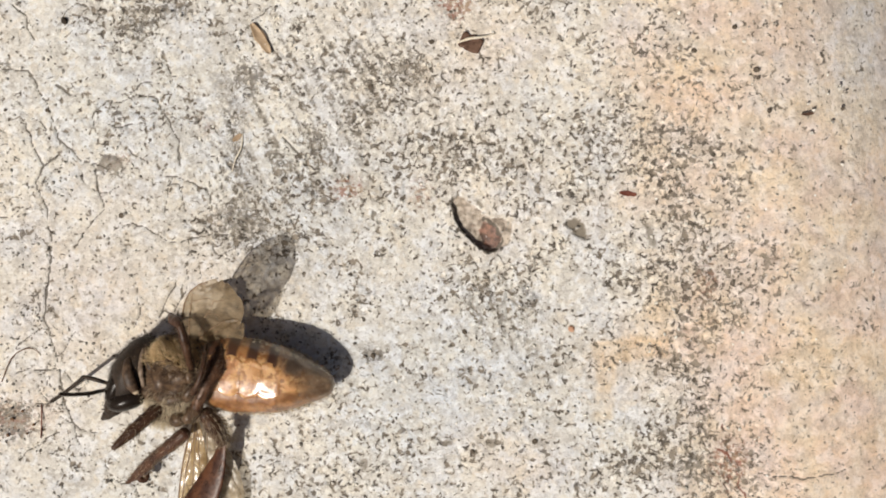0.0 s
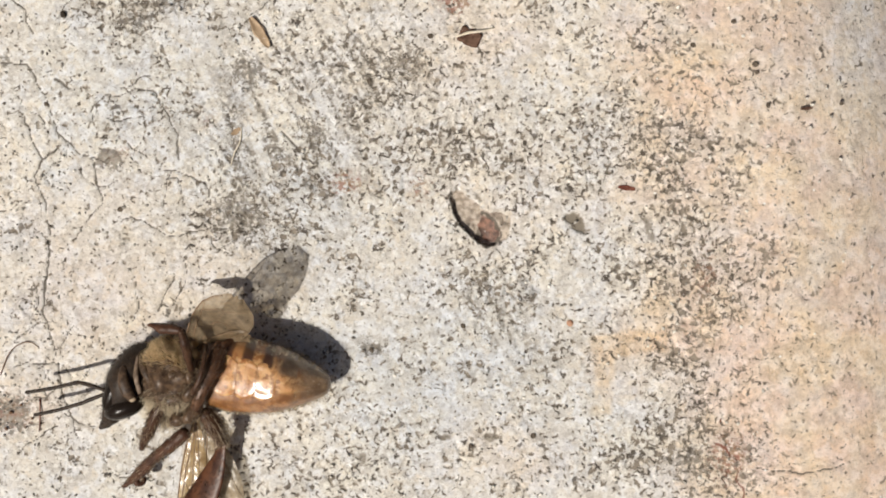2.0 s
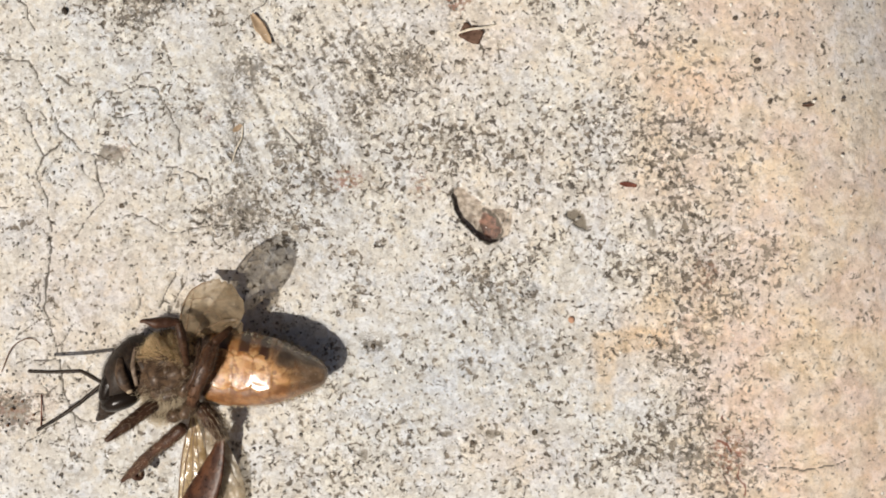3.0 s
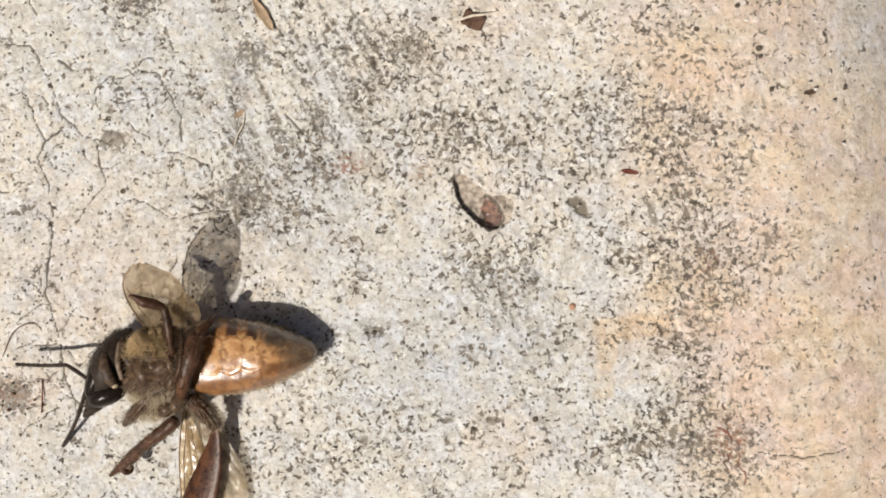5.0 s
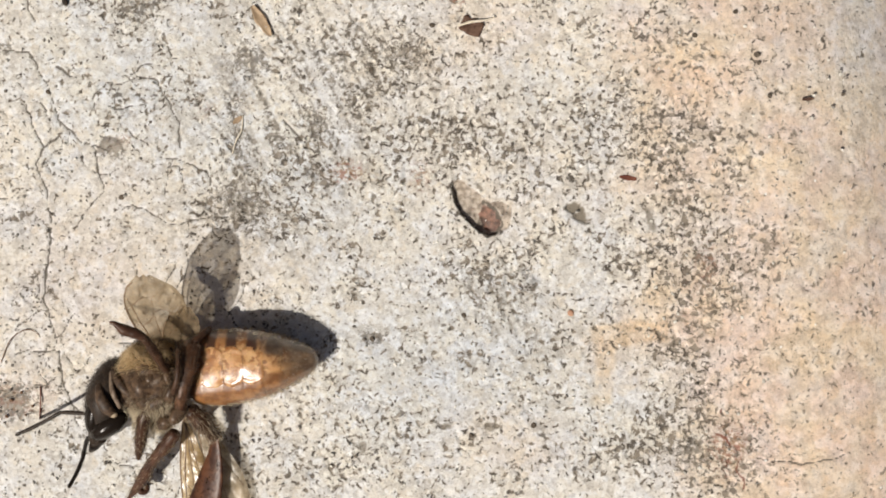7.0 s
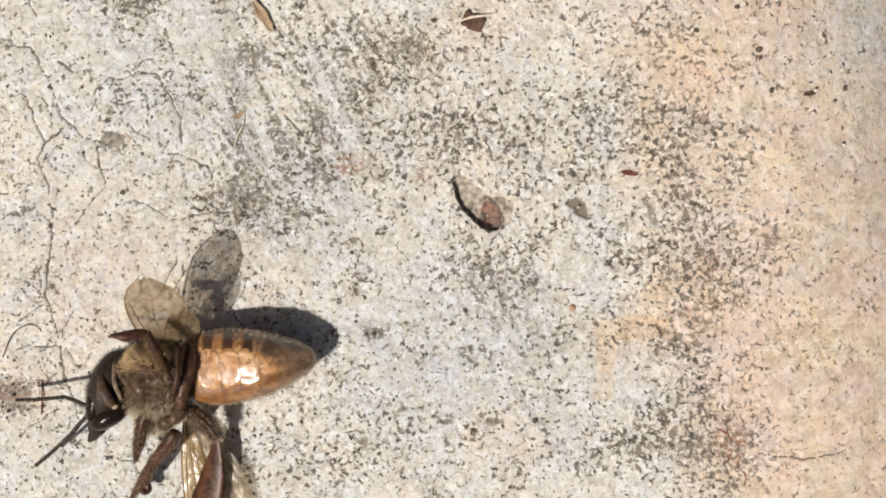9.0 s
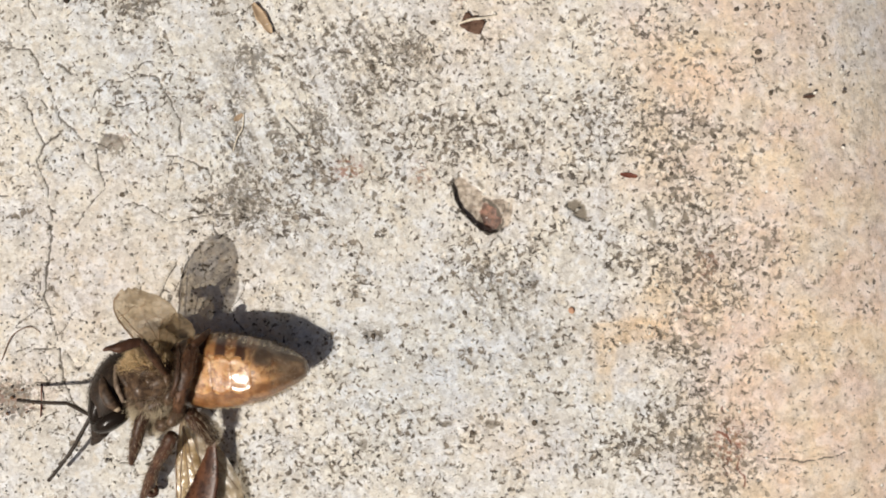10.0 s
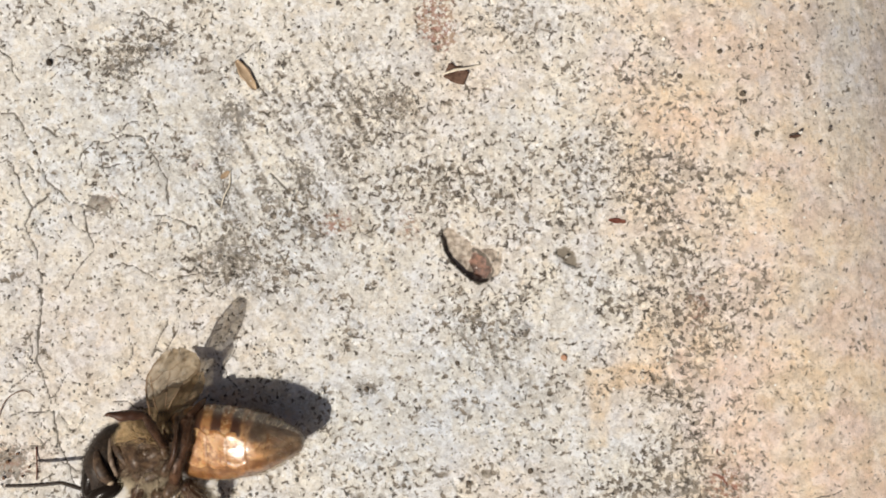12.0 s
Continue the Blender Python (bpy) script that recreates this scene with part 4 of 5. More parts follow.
    limb(curl, ring, [0.20, 0.19, 0.16, 0.11], 8, 1.0, 3)
    part("foot", curl, BROWN, low, "curled red-brown foot")
    made["low"] = low

    root = V3((-0.068, -1.983, 2.600))
    knee = V3((0.980, -3.760, 1.450)) - root
    thigh, fur = leg("hindleg", [(0, 0, 0), knee * 0.5 + V3((0.08, 0.02, 0.1)), knee], [0.42, 0.50, 0.34], DARKLEG, tuple(root), "dark hind leg bent over the golden wing", bristles=200, hair=0.34)
    part("bristles", fur, GREYHAIR, thigh)
    shin = [V3(p) - root - knee for p in ((0.980, -3.760, 1.450), (0.830, -5.060, 1.250), (0.370, -6.830, 1.000), (-0.300, -8.570, 0.800), (-1.000, -10.150, 0.600))]
    path = smooth_path(shin, 10)
    paddle = tube(bmesh.new(), path, spread((0.20, 0.44, 0.80, 1.02, 1.02, 0.60), len(path)), 16, 0.20, (-0.35, 0.0, 1.0))
    fur = bristled(paddle, 120, 0.30, (-0.2, -0.7, 0))
    part("shin", paddle, REDBROWN, thigh, "flat red-brown shin", tuple(knee))
    part("bristles", fur, DARKHAIR, thigh, at=tuple(knee))
    ridge = [p + V3((0.20, 0.0, 0.17)) for p in shin[1:4]]
    part("ridge", limb(bmesh.new(), ridge, [0.03, 0.05, 0.04], 8), TAN, thigh, "pale ridge along the shin", tuple(knee))
    foot = [shin[-1], shin[-1] + V3((-0.35, -0.7, -0.1)), shin[-1] + V3((-0.35, -1.4, -0.2))]
    bm = limb(bmesh.new(), foot, [0.20, 0.14, 0.07], 8)
    part("foot", bm, BROWN, thigh, at=tuple(knee))
    return made


def wing(name, at, tip, chord, lead, trail, label, veins, arch=0.18, ripple=0.05, film=None, crinkle=0.06):
    """A membrane from its root: lead and trail give the widths before and behind the long axis."""
    tip, chord = V3(tip), V3(chord)
    long = tip.normalized()
    chord = (chord - chord.dot(long) * long).normalized()
    lift = long.cross(chord)
    size, nu, nv = tip.length, 44, 18

    def spot(u, f):
        a = np.interp(u, np.linspace(0, 1, len(lead)), lead)
        b = np.interp(u, np.linspace(0, 1, len(trail)), trail)
        v = -a + (a + b) * f
        h = arch * math.sin(math.pi * f) * math.sin(math.pi * min(u, 0.95)) + ripple * math.sin(f * 15 + 2 * u) * (0.3 + u) * (1 - 0.5 * f)
        h += crinkle * (noise.noise((u * size * 1.1, v * 1.6, 3.0 + size)) + 0.5 * noise.noise((u * size * 2.6, v * 3.4, 7.0)))
        return long * (u * size) + chord * v + lift * h

    bm = bmesh.new()
    grid = [[bm.verts.new(spot(i / nu, j / nv)) for j in range(nv + 1)] for i in range(nu + 1)]
    for i in range(nu):
        for j in range(nv):
            bm.faces.new((grid[i][j], grid[i + 1][j], grid[i + 1][j + 1], grid[i][j + 1]))
    sheet = part(name, bm, film or WING, bee, label, at)
    for way, r in veins:
        bm = bmesh.new()
        path = smooth_path([V3((u, f, 0)) for u, f in way], 8)
        tube(bm, [spot(min(max(p.x, 0), 1), min(max(p.y, 0), 1)) for p in path], spread((r, r * 0.55), len(path)), 6)
        part("vein", bm, VEIN, sheet)
    return sheet


FORE_VEINS = ((((0.0, 0.4), (0.1, 0.05), (0.4, 0.01), (0.8, 0.01), (0.93, 0.06)), 0.060), (((0.02, 0.5), (0.3, 0.2), (0.6, 0.12), (0.75, 0.06)), 0.045), (((0.05, 0.55), (0.35, 0.45), (0.55, 0.42)), 0.035),
              (((0.05, 0.6), (0.3, 0.72), (0.5, 0.78), (0.62, 0.97)), 0.032), (((0.42, 0.18), (0.46, 0.32), (0.55, 0.42), (0.72, 0.45)), 0.026), (((0.55, 0.42), (0.58, 0.62), (0.5, 0.78)), 0.026),
              (((0.66, 0.10), (0.74, 0.30), (0.72, 0.45), (0.80, 0.62)), 0.026), (((0.3, 0.46), (0.33, 0.72)), 0.024))
HIND_VEINS = ((((0.0, 0.5), (0.1, 0.08), (0.5, 0.02), (0.85, 0.05)), 0.050), (((0.05, 0.55), (0.35, 0.4), (0.7, 0.38)), 0.028), (((0.05, 0.6), (0.4, 0.72), (0.6, 0.92)), 0.026), (((0.38, 0.42), (0.42, 0.70)), 0.022))


def wings():
    fore_lead, fore_trail = (0.20, 0.62, 0.92, 1.12, 1.30, 1.40, 1.38, 1.12, 0.38), (0.20, 0.65, 1.10, 1.45, 1.70, 1.82, 1.72, 1.32, 0.45)
    hind_lead, hind_trail = (0.10, 0.35, 0.55, 0.70, 0.75, 0.70, 0.22), (0.15, 0.60, 1.05, 1.25, 1.20, 0.90, 0.25)
    root = (-1.669, 0.787, 1.500)
    up_fore = wing("forewing", root, (0.221, 4.889, 4.056), (1, 0.12, -0.05), fore_lead, fore_trail, "smoky brown forewing standing up in the light", FORE_VEINS, 0.18, 0.085, WING, 0.10)
    up_hind = wing("hindwing", root, (1.903, 3.085, 2.358), (1, 0.12, -0.15), hind_lead, hind_trail, "smaller smoky hindwing behind the forewing", HIND_VEINS)
    # this wing's golden light sits in its film colour
    wing("forewing", (-0.830, -2.530, 0.850), (1.180, -9.650, -0.560), (1, 0.0, 0.20), [w * 0.85 for w in fore_lead], [w * 0.50 for w in fore_trail], "forewing spread flat on the slab, its sunlit gold put into the colour", FORE_VEINS, 0.10, 0.05, LITWING, 0.16)
    wing("hindwing", (-0.100, -2.960, 0.800), (2.160, -6.970, -0.560), (1, 0.25, 0.1), [w * 1.1 for w in hind_lead], [w * 1.1 for w in hind_trail], "pale clear hindwing spread on the slab", HIND_VEINS, 0.12, 0.05, PALEWING, 0.16)
    return up_fore, up_hind


bee_abdomen = abdomen()
thorax()
bee_head = head()
antenna_high, flagellum_high, antenna_low = antennae()
bee_legs = legs()
wing_fore, wing_hind = wings()

# ---- litter on the slab ----
def slab_height(x):
    run = max(x - EDGE_X, 0)
    return EDGE_RADIUS * math.cos(run / EDGE_RADIUS) - EDGE_RADIUS


def flake(name, place, length, width, turn, curl, material, label, category, point=0.8, thick=0.05, seed=0):
    """A dry scrap: an uneven curled leaf-shaped plate with a real thickness."""
    bm, n, m = bmesh.new(), 16, 6
    rows = {}
    for top in (1, 0):
        for i in range(n + 1):
            u = i / n
            half = 0.5 * width * (math.sin(math.pi * (0.06 + 0.88 * u)) ** point) * (1 + 0.22 * noise.noise((u * 5, seed, 0)))
            for j in range(m + 1):
                f = 2 * j / m - 1
                x = (u - 0.5) * length
                y = half * f + 0.10 * width * noise.noise((u * 4, seed + 3, f))
                z = curl * width * (f * f) + 0.25 * curl * length * (2 * u - 1) ** 2 + 0.05 * noise.noise((x * 2, y * 3, seed)) + (thick if top else 0)
                rows[top, i, j] = bm.verts.new((x, y, z))
    for i in range(n):
        for j in range(m):
            bm.faces.new((rows[1, i, j], rows[1, i + 1, j], rows[1, i + 1, j + 1], rows[1, i, j + 1]))
            bm.faces.new((rows[0, i, j + 1], rows[0, i + 1, j + 1], rows[0, i + 1, j], rows[0, i, j]))
    rim = [(i, 0) for i in range(n + 1)] + [(n, j) for j in range(1, m + 1)] + [(i, m) for i in range(n - 1, -1, -1)] + [(0, j) for j in range(m - 1, 0, -1)]
    for a, b in zip(rim, rim[1:] + rim[:1]):
        bm.faces.new((rows[1, a[0], a[1]], rows[0, a[0], a[1]], rows[0, b[0], b[1]], rows[1, b[0], b[1]]))
    bmesh.ops.recalc_face_normals(bm, faces=bm.faces)
    low = min(v.co.z for v in bm.verts)
    ob = part(name, bm, material)
    ob.matrix_basis = mm(place[0], place[1], slab_height(place[0]) - low - 0.04, 0, 0, turn)
    return tagged(ob, label, category)


def pebble(name, place, radii, turn, material, label, category, seed=0.0, sink=0.35):
    bm = blob((0, 0, 0), radii, (10, -8, turn), 0.28, 2.2, 3, seed)
    ob = part(name, bm, material)
    ob.matrix_basis = mm(place[0], place[1], slab_height(place[0]) + radii[2] * (1 - 2 * sink))
    return tagged(ob, label, category)


def strand(name, pts, radii, material, label, category):
    base = V3((pts[0][0], pts[0][1], 0))
    bm = limb(bmesh.new(), [V3(p) - base for p in pts], radii, 7, 1.0, 6)
    ob = part(name, bm, material)
    ob.matrix_basis = mm(base.x, base.y, 0)
    return tagged(ob, label, category)


scrap = flake("leaf_scrap", (-10.626, 12.276), 2.05, 0.62, -58, 0.18, LEAF, "tan curled bud scale lying on the concrete", "leaf scrap", 0.7, 0.06, 1)
# the scrap's thin shadow on its right, made as a dark strip
shade_strip = limb(bmesh.new(), [(-0.95, 0.20, 0.17), (-0.2, 0.27, 0.15), (0.6, 0.22, 0.15), (0.98, 0.06, 0.17)], [0.014, 0.020, 0.018, 0.012], 7, 1.0, 5)
part("rim", shade_strip, BARK, scrap, "dark brown strip standing in for the thin shadow at the right edge")
flake("bark_scrap", (1.62, 12.02), 1.30, 0.98, -24, 0.06, BARK, "dark brown bark scrap under a pale straw", "bark scrap", 0.12, 0.12, 4)
strand("straw", [(0.86, 12.02, 0.20), (1.58, 12.22, 0.36), (2.24, 12.30, 0.34), (3.04, 12.56, 0.10)], [0.06, 0.085, 0.07, 0.035], STRAW, "pale straw splinter lying over a bark scrap", "straw")
flake("bark_scrap", (10.791, 3.234), 1.0, 0.30, -8, 0.10, RED, "small red-brown bark splinter on the concrete", "bark scrap", 0.5, 0.08, 8)
flake("bark_scrap", (21.384, 7.920), 0.72, 0.20, 6, 0.10, BARK, "small dark bark splinter near the rounded edge", "bark scrap", 0.8, 0.08, 12)
pebble("seed", (-22.077, 13.332), (0.17, 0.22, 0.16), 20, SEED, "tiny black seed on the pale concrete", "seed", 3, 0.2)
pebble("crumb", (7.491, -4.653), (0.19, 0.20, 0.10), 10, ORANGE, "tiny orange crumb stuck to the concrete", "crumb", 5, 0.3)
strand("straw", [(*(-11.682, 6.765), 0.05), (*(-11.748, 5.907), 0.13), (*(-12.078, 5.247), 0.13), (*(-12.309, 4.521), 0.04)], [0.03, 0.045, 0.045, 0.025], STRAW, "thin pale fibre in a crack of the concrete", "fibre")
flake("leaf_scrap", (-12.012, 6.501), 0.62, 0.30, 40, 0.2, LEAF, "tiny tan plant scrap beside a pale fibre", "leaf scrap", 0.6, 0.06, 15)
strand("fibre", [(-25.75, -7.75, 0.04), (-25.2, -6.45, 0.12), (-24.55, -5.9, 0.14), (-23.95, -5.8, 0.12), (-23.5, -6.1, 0.04)], [0.022, 0.030, 0.030, 0.018], CRUMB, "thin brown curved hair on the concrete", "fibre")
strand("twig", [(*(-23.430, -9.075), 0.05), (*(-23.397, -9.999), 0.10), (*(-23.463, -11.022), 0.05)], [0.035, 0.045, 0.03], RED, "short thin red-brown twig on a dirty patch", "twig")
for i, (place, size) in enumerate((((-25.146, -9.933), 0.13), ((-24.552, -9.471), 0.10), ((-23.892, -10.263), 0.09), ((-25.410, -10.857), 0.11), ((-24.288, -10.791), 0.08))):
    tagged(pebble("soil_crumb", place, (size, size * 0.8, size * 0.6), 40 * i, CRUMB, "brown soil crumb on a dirty patch", "soil crumb", i, 0.25), group="soil crumbs on the dirty patch")
for i, (place, size) in enumerate((((18.282, 10.461), 0.20), ((18.414, 9.999), 0.15), ((19.074, 8.085), 0.17), ((14.652, 11.583), 0.19), ((21.846, -4.257), 0.22), ((21.450, -4.917), 0.19), ((22.374, -4.125), 0.13), ((20.460, -6.732), 0.19),
                                   ((21.549, -7.920), 0.24), ((20.922, -7.590), 0.16), ((-0.660, 12.111), 0.19), ((-4.257, 9.504), 0.17), ((-23.100, 8.085), 0.16), ((-18.777, 1.947), 0.19), ((-21.153, 9.768), 0.11), ((1.254, -4.851), 0.16),
                                   ((17.028, 12.969), 0.15), ((5.346, -11.253), 0.18), ((1.716, -11.847), 0.14), ((23.628, 8.283), 0.14), ((13.266, 3.333), 0.15), ((-4.092, -6.237), 0.17))):
    tagged(pebble("sand_grain", place, (size, size * 0.85, size * 0.45), 57 * i, STONE, "dark sand grain set in the concrete", "sand grain", i * 1.7, 0.42), group="dark sand grains in the slab")


def loose_sand():
    """Fine grains half sunk in the worn skin, too many to count."""
    r2, verts, faces = random.Random(8), [], []
    ball = bmesh.new()
    bmesh.ops.create_icosphere(ball, subdivisions=1, radius=1.0)
    ball.verts.index_update()
    shape = [v.co.copy() for v in ball.verts]
    tris = [[v.index for v in f.verts] for f in ball.faces]
    ball.free()
    for _ in range(4200):
        x, y = r2.uniform(-29, 24), r2.uniform(-19, 18)
        if x > 15 and r2.random() < 0.6:
            continue
        s = 0.035 + 0.085 * r2.random() ** 2.2
        turn = Euler((r2.uniform(0, 6), r2.uniform(0, 6), r2.uniform(0, 6))).to_matrix()
        grow = [V3((1 + r2.uniform(-0.3, 0.4), 1 + r2.uniform(-0.3, 0.4), 1 + r2.uniform(-0.3, 0.3))) for _ in shape]
        base = len(verts)
        lift = slab_height(x) + s * 0.15
        for p, k in zip(shape, grow):
            q = turn @ V3((p.x * k.x * 1.2, p.y * k.y, p.z * k.z * 0.8)) * s
            verts.append(((q.x + x) * MM, (q.y + y) * MM, (q.z + lift) * MM))
        faces.extend([[base + i for i in t] for t in tris])
    me = bpy.data.meshes.new("sand_grains")
    me.from_pydata(verts, [], faces)
    me.materials.append(SAND)
    return tagged(new("sand_grains", me), "fine pale and dark sand grains in the worn slab", "sand", kind="stuff")


loose_sand()


# ---- what moves ----
def motions():
    walk(bee, [
        (0, mm(-12.891, -7.112, 0, 0, 0, -8.85)),
        (0.5, mm(-12.816, -7.348, 0, 0, 0, -8.71)),
        (1, mm(-12.702, -7.455, 0, 0, 0, -8.83)),
        (1.5, mm(-12.879, -7.210, 0, 0, 0, -6.43)),
        (2, mm(-12.803, -7.470, 0, 0, 0, -9.03)),
        (2.5, mm(-13.046, -7.484, 0, 0, 0, -7.00)),
        (3, mm(-13.145, -7.357, 0, 0, 0, -6.70)),
        (3.2, mm(-13.269, -7.366, 0, 0, 0, -6.40)),
        (4.8, mm(-13.938, -7.701, 0, 0, 0, -0.71)),
        (5, mm(-13.984, -7.713, 0, 0, 0, 0.38)),
        (5.5, mm(-14.039, -7.837, 0, 0, 0, 0.00)),
        (6, mm(-14.145, -7.874, 0, 0, 0, 1.33)),
        (6.5, mm(-14.065, -7.984, 0, 0, 0, 2.09)),
        (7, mm(-14.039, -7.995, 0, 0, 0, 2.60)),
        (7.2, mm(-14.042, -8.027, 0, 0, 0, 2.63)),
        (8.8, mm(-14.137, -8.210, 0, 0, 0, 2.91)),
        (9, mm(-14.137, -8.283, 0, 0, 0, 3.43)),
        (9.5, mm(-14.015, -8.363, 0, 0, 0, -0.44)),
        (10, mm(-14.089, -8.302, 0, 0, 0, 0.14)),
        (10.2, mm(-14.120, -8.330, 0, 0, 0, 0.95)),
        (10.3, mm(-14.048, -8.243, 0, 0, 0, 0.21)),
        (10.4, mm(-14.034, -8.289, 0, 0, 0, -1.03)),
        (10.5, mm(-14.088, -8.296, 0, 0, 0, -1.03)),
        (11, mm(-14.008, -8.550, 0, 0, 0, -1.91)),
        (11.2, mm(-14.073, -8.705, 0, 0, 0, -3.45)),
        (11.3, mm(-14.196, -8.656, 0, 0, 0, -5.06)),
        (11.5, mm(-13.961, -8.748, 0, 0, 0, -6.15)),
        (11.7, mm(-13.946, -8.853, 0, 0, 0, -4.42)),
        (12, mm(-13.947, -8.864, 0, 0, 0, -3.01)),
    ])
    walk(bee_abdomen, [
        (0, mm(-0.860, -0.027, 1.888, 2, -2.3, 0)),
        (0.5, mm(-0.772, -0.027, 1.888, 2, -2.5, 0)),
        (1, mm(-0.883, -0.027, 1.888, 2, -2.7, 0)),
        (1.5, mm(-0.994, -0.027, 1.888, 3, -3.0, 0)),
        (2, mm(-1.051, -0.027, 1.888, 4, -3.1, 0)),
        (2.5, mm(-0.990, -0.027, 1.888, 4, -3.0, 0)),
        (3, mm(-0.995, -0.027, 1.888, 3, -2.8, 0)),
        (5, mm(-0.847, -0.027, 1.894, -4, -0.5, 0)),
        (5.5, mm(-0.501, -0.027, 1.894, -4, -0.5, 0)),
        (6, mm(-0.606, -0.027, 1.894, -3, -1.0, 0)),
        (6.5, mm(-0.595, -0.027, 1.894, -2, -1.4, 0)),
        (7, mm(-0.585, -0.027, 1.894, -1, -1.8, 0)),
        (9, mm(-0.642, -0.027, 1.882, 4, -4.2, 0)),
        (9.5, mm(-0.914, -0.027, 1.880, 6, -5.0, 0)),
        (10, mm(-1.081, -0.027, 1.878, 7, -5.4, 0)),
        (10.5, mm(-1.110, -0.027, 1.876, 7, -5.6, 0)),
        (11, mm(-1.108, -0.027, 1.874, 9, -6.0, 0)),
        (11.5, mm(-1.244, -0.027, 1.872, 10, -6.3, 0)),
        (12, mm(-1.094, -0.027, 1.870, 10, -7.3, 0)),
    ])
    walk(bee_head, [
        (0, mm(-3.105, -0.549, 2.400, 0, 0, 3.6)),
        (0.5, mm(-3.226, -0.798, 2.400, 0, 0, 5.1)),
        (1, mm(-3.296, -0.925, 2.400, 0, 0, 5.7)),
        (1.5, mm(-3.149, -0.709, 2.400, 0, 0, 5.2)),
        (2, mm(-3.260, -0.955, 2.400, 0, 0, 6.5)),
        (2.5, mm(-3.123, -0.729, 2.400, 0, 0, 5.9)),
        (3, mm(-3.220, -0.680, 2.400, 0, 0, 3.7)),
        (3.2, mm(-3.229, -0.685, 2.400, 0, 0, 3.6)),
        (4.8, mm(-3.343, -0.553, 2.400, 0, 0, -0.0)),
        (5, mm(-3.319, -0.459, 2.400, 0, 0, -1.2)),
        (5.5, mm(-3.298, -0.515, 2.400, 0, 0, 0.0)),
        (6, mm(-3.374, -0.400, 2.400, 0, 0, -3.0)),
        (6.5, mm(-3.429, -0.731, 2.400, 0, 0, 1.5)),
        (7, mm(-3.391, -1.172, 2.400, 0, 0, 6.9)),
        (7.2, mm(-3.355, -1.046, 2.400, 0, 0, 6.2)),
        (8.8, mm(-3.284, -0.756, 2.400, 0, 0, 3.8)),
        (9, mm(-3.277, -0.692, 2.400, 0, 0, 3.0)),
        (9.5, mm(-3.212, -0.886, 2.400, 0, 0, 6.4)),
        (10, mm(-3.128, -0.854, 2.400, 0, 0, 7.3)),
        (10.2, mm(-3.126, -0.808, 2.400, 0, 0, 6.8)),
        (10.4, mm(-3.129, -0.952, 2.400, 0, 0, 8.4)),
        (10.5, mm(-3.130, -0.952, 2.400, 0, 0, 8.4)),
        (11, mm(-3.251, -0.925, 2.400, 0, 0, 6.3)),
        (11.5, mm(-3.225, -1.190, 2.400, 0, 0, 9.3)),
        (12, mm(-3.286, -1.021, 2.400, 0, 0, 6.8)),
    ])
    walk(antenna_high, [
        (0, mm(-6.091, -1.274, 2.300, -5.2, 1.8, 27.3)),
        (0.2, mm(-6.170, -1.345, 2.300, -5.9, 2.1, 30.8)),
        (0.5, mm(-6.195, -0.606, 2.300, 3.3, -1.8, -21.0)),
        (0.8, mm(-6.273, -1.139, 2.300, -3.2, 1.9, 20.3)),
        (1, mm(-6.466, -0.727, 2.300, -5.0, -2.8, 12.2)),
        (1.2, mm(-6.318, -1.116, 2.300, -4.3, 1.5, 23.0)),
        (1.5, mm(-6.169, -1.314, 2.300, -2.9, 2.4, 21.1)),
        (1.8, mm(-6.180, -1.813, 2.300, -6.9, 1.2, 31.0)),
        (2, mm(-6.348, -1.662, 2.300, -4.6, 2.3, 26.8)),
        (2.5, mm(-6.069, -1.300, 2.300, 2.1, -0.8, -12.3)),
        (3, mm(-6.106, -1.274, 2.300, -1.4, 1.9, 12.6)),
        (3.2, mm(-6.105, -1.307, 2.300, -0.3, 2.0, 8.2)),
        (4.8, mm(-6.224, -1.158, 2.300, -5.6, 0.5, 24.2)),
        (5, mm(-6.276, -0.756, 2.300, -0.9, -0.6, 2.1)),
        (5.5, mm(-6.112, -0.952, 2.300, 0.0, -0.0, 0.0)),
        (6, mm(-6.192, -0.652, 2.300, 0.2, -0.7, -3.1)),
        (6.2, mm(-6.167, -1.031, 2.300, -7.2, 1.3, 31.9)),
        (6.5, mm(-6.283, -1.200, 2.300, -0.3, 0.1, 1.7)),
        (7, mm(-6.360, -1.996, 2.300, -3.9, 3.2, 28.1)),
        (7.2, mm(-6.281, -1.583, 2.300, -2.8, 1.8, 18.4)),
        (8.8, mm(-6.183, -1.336, 2.300, -1.6, 1.6, 12.5)),
        (9, mm(-6.200, -1.374, 2.300, -1.2, 1.5, 10.6)),
        (9.5, mm(-6.092, -1.918, 2.300, -0.8, 2.7, 12.9)),
        (10, mm(-6.015, -2.045, 2.300, -0.5, 1.6, 7.2)),
        (10.2, mm(-6.012, -1.958, 2.300, -1.0, 1.9, 10.9)),
        (10.4, mm(-6.018, -2.339, 2.300, 0.4, 1.5, 2.6)),
        (10.5, mm(-6.018, -2.339, 2.300, 0.6, 1.4, 1.4)),
        (11, mm(-6.146, -2.114, 2.300, -1.7, 1.9, 13.7)),
        (11.5, mm(-5.917, -2.667, 2.300, -3.3, 3.6, 27.3)),
        (12, mm(-6.050, -2.494, 2.300, -1.5, 3.4, 18.7)),
    ])
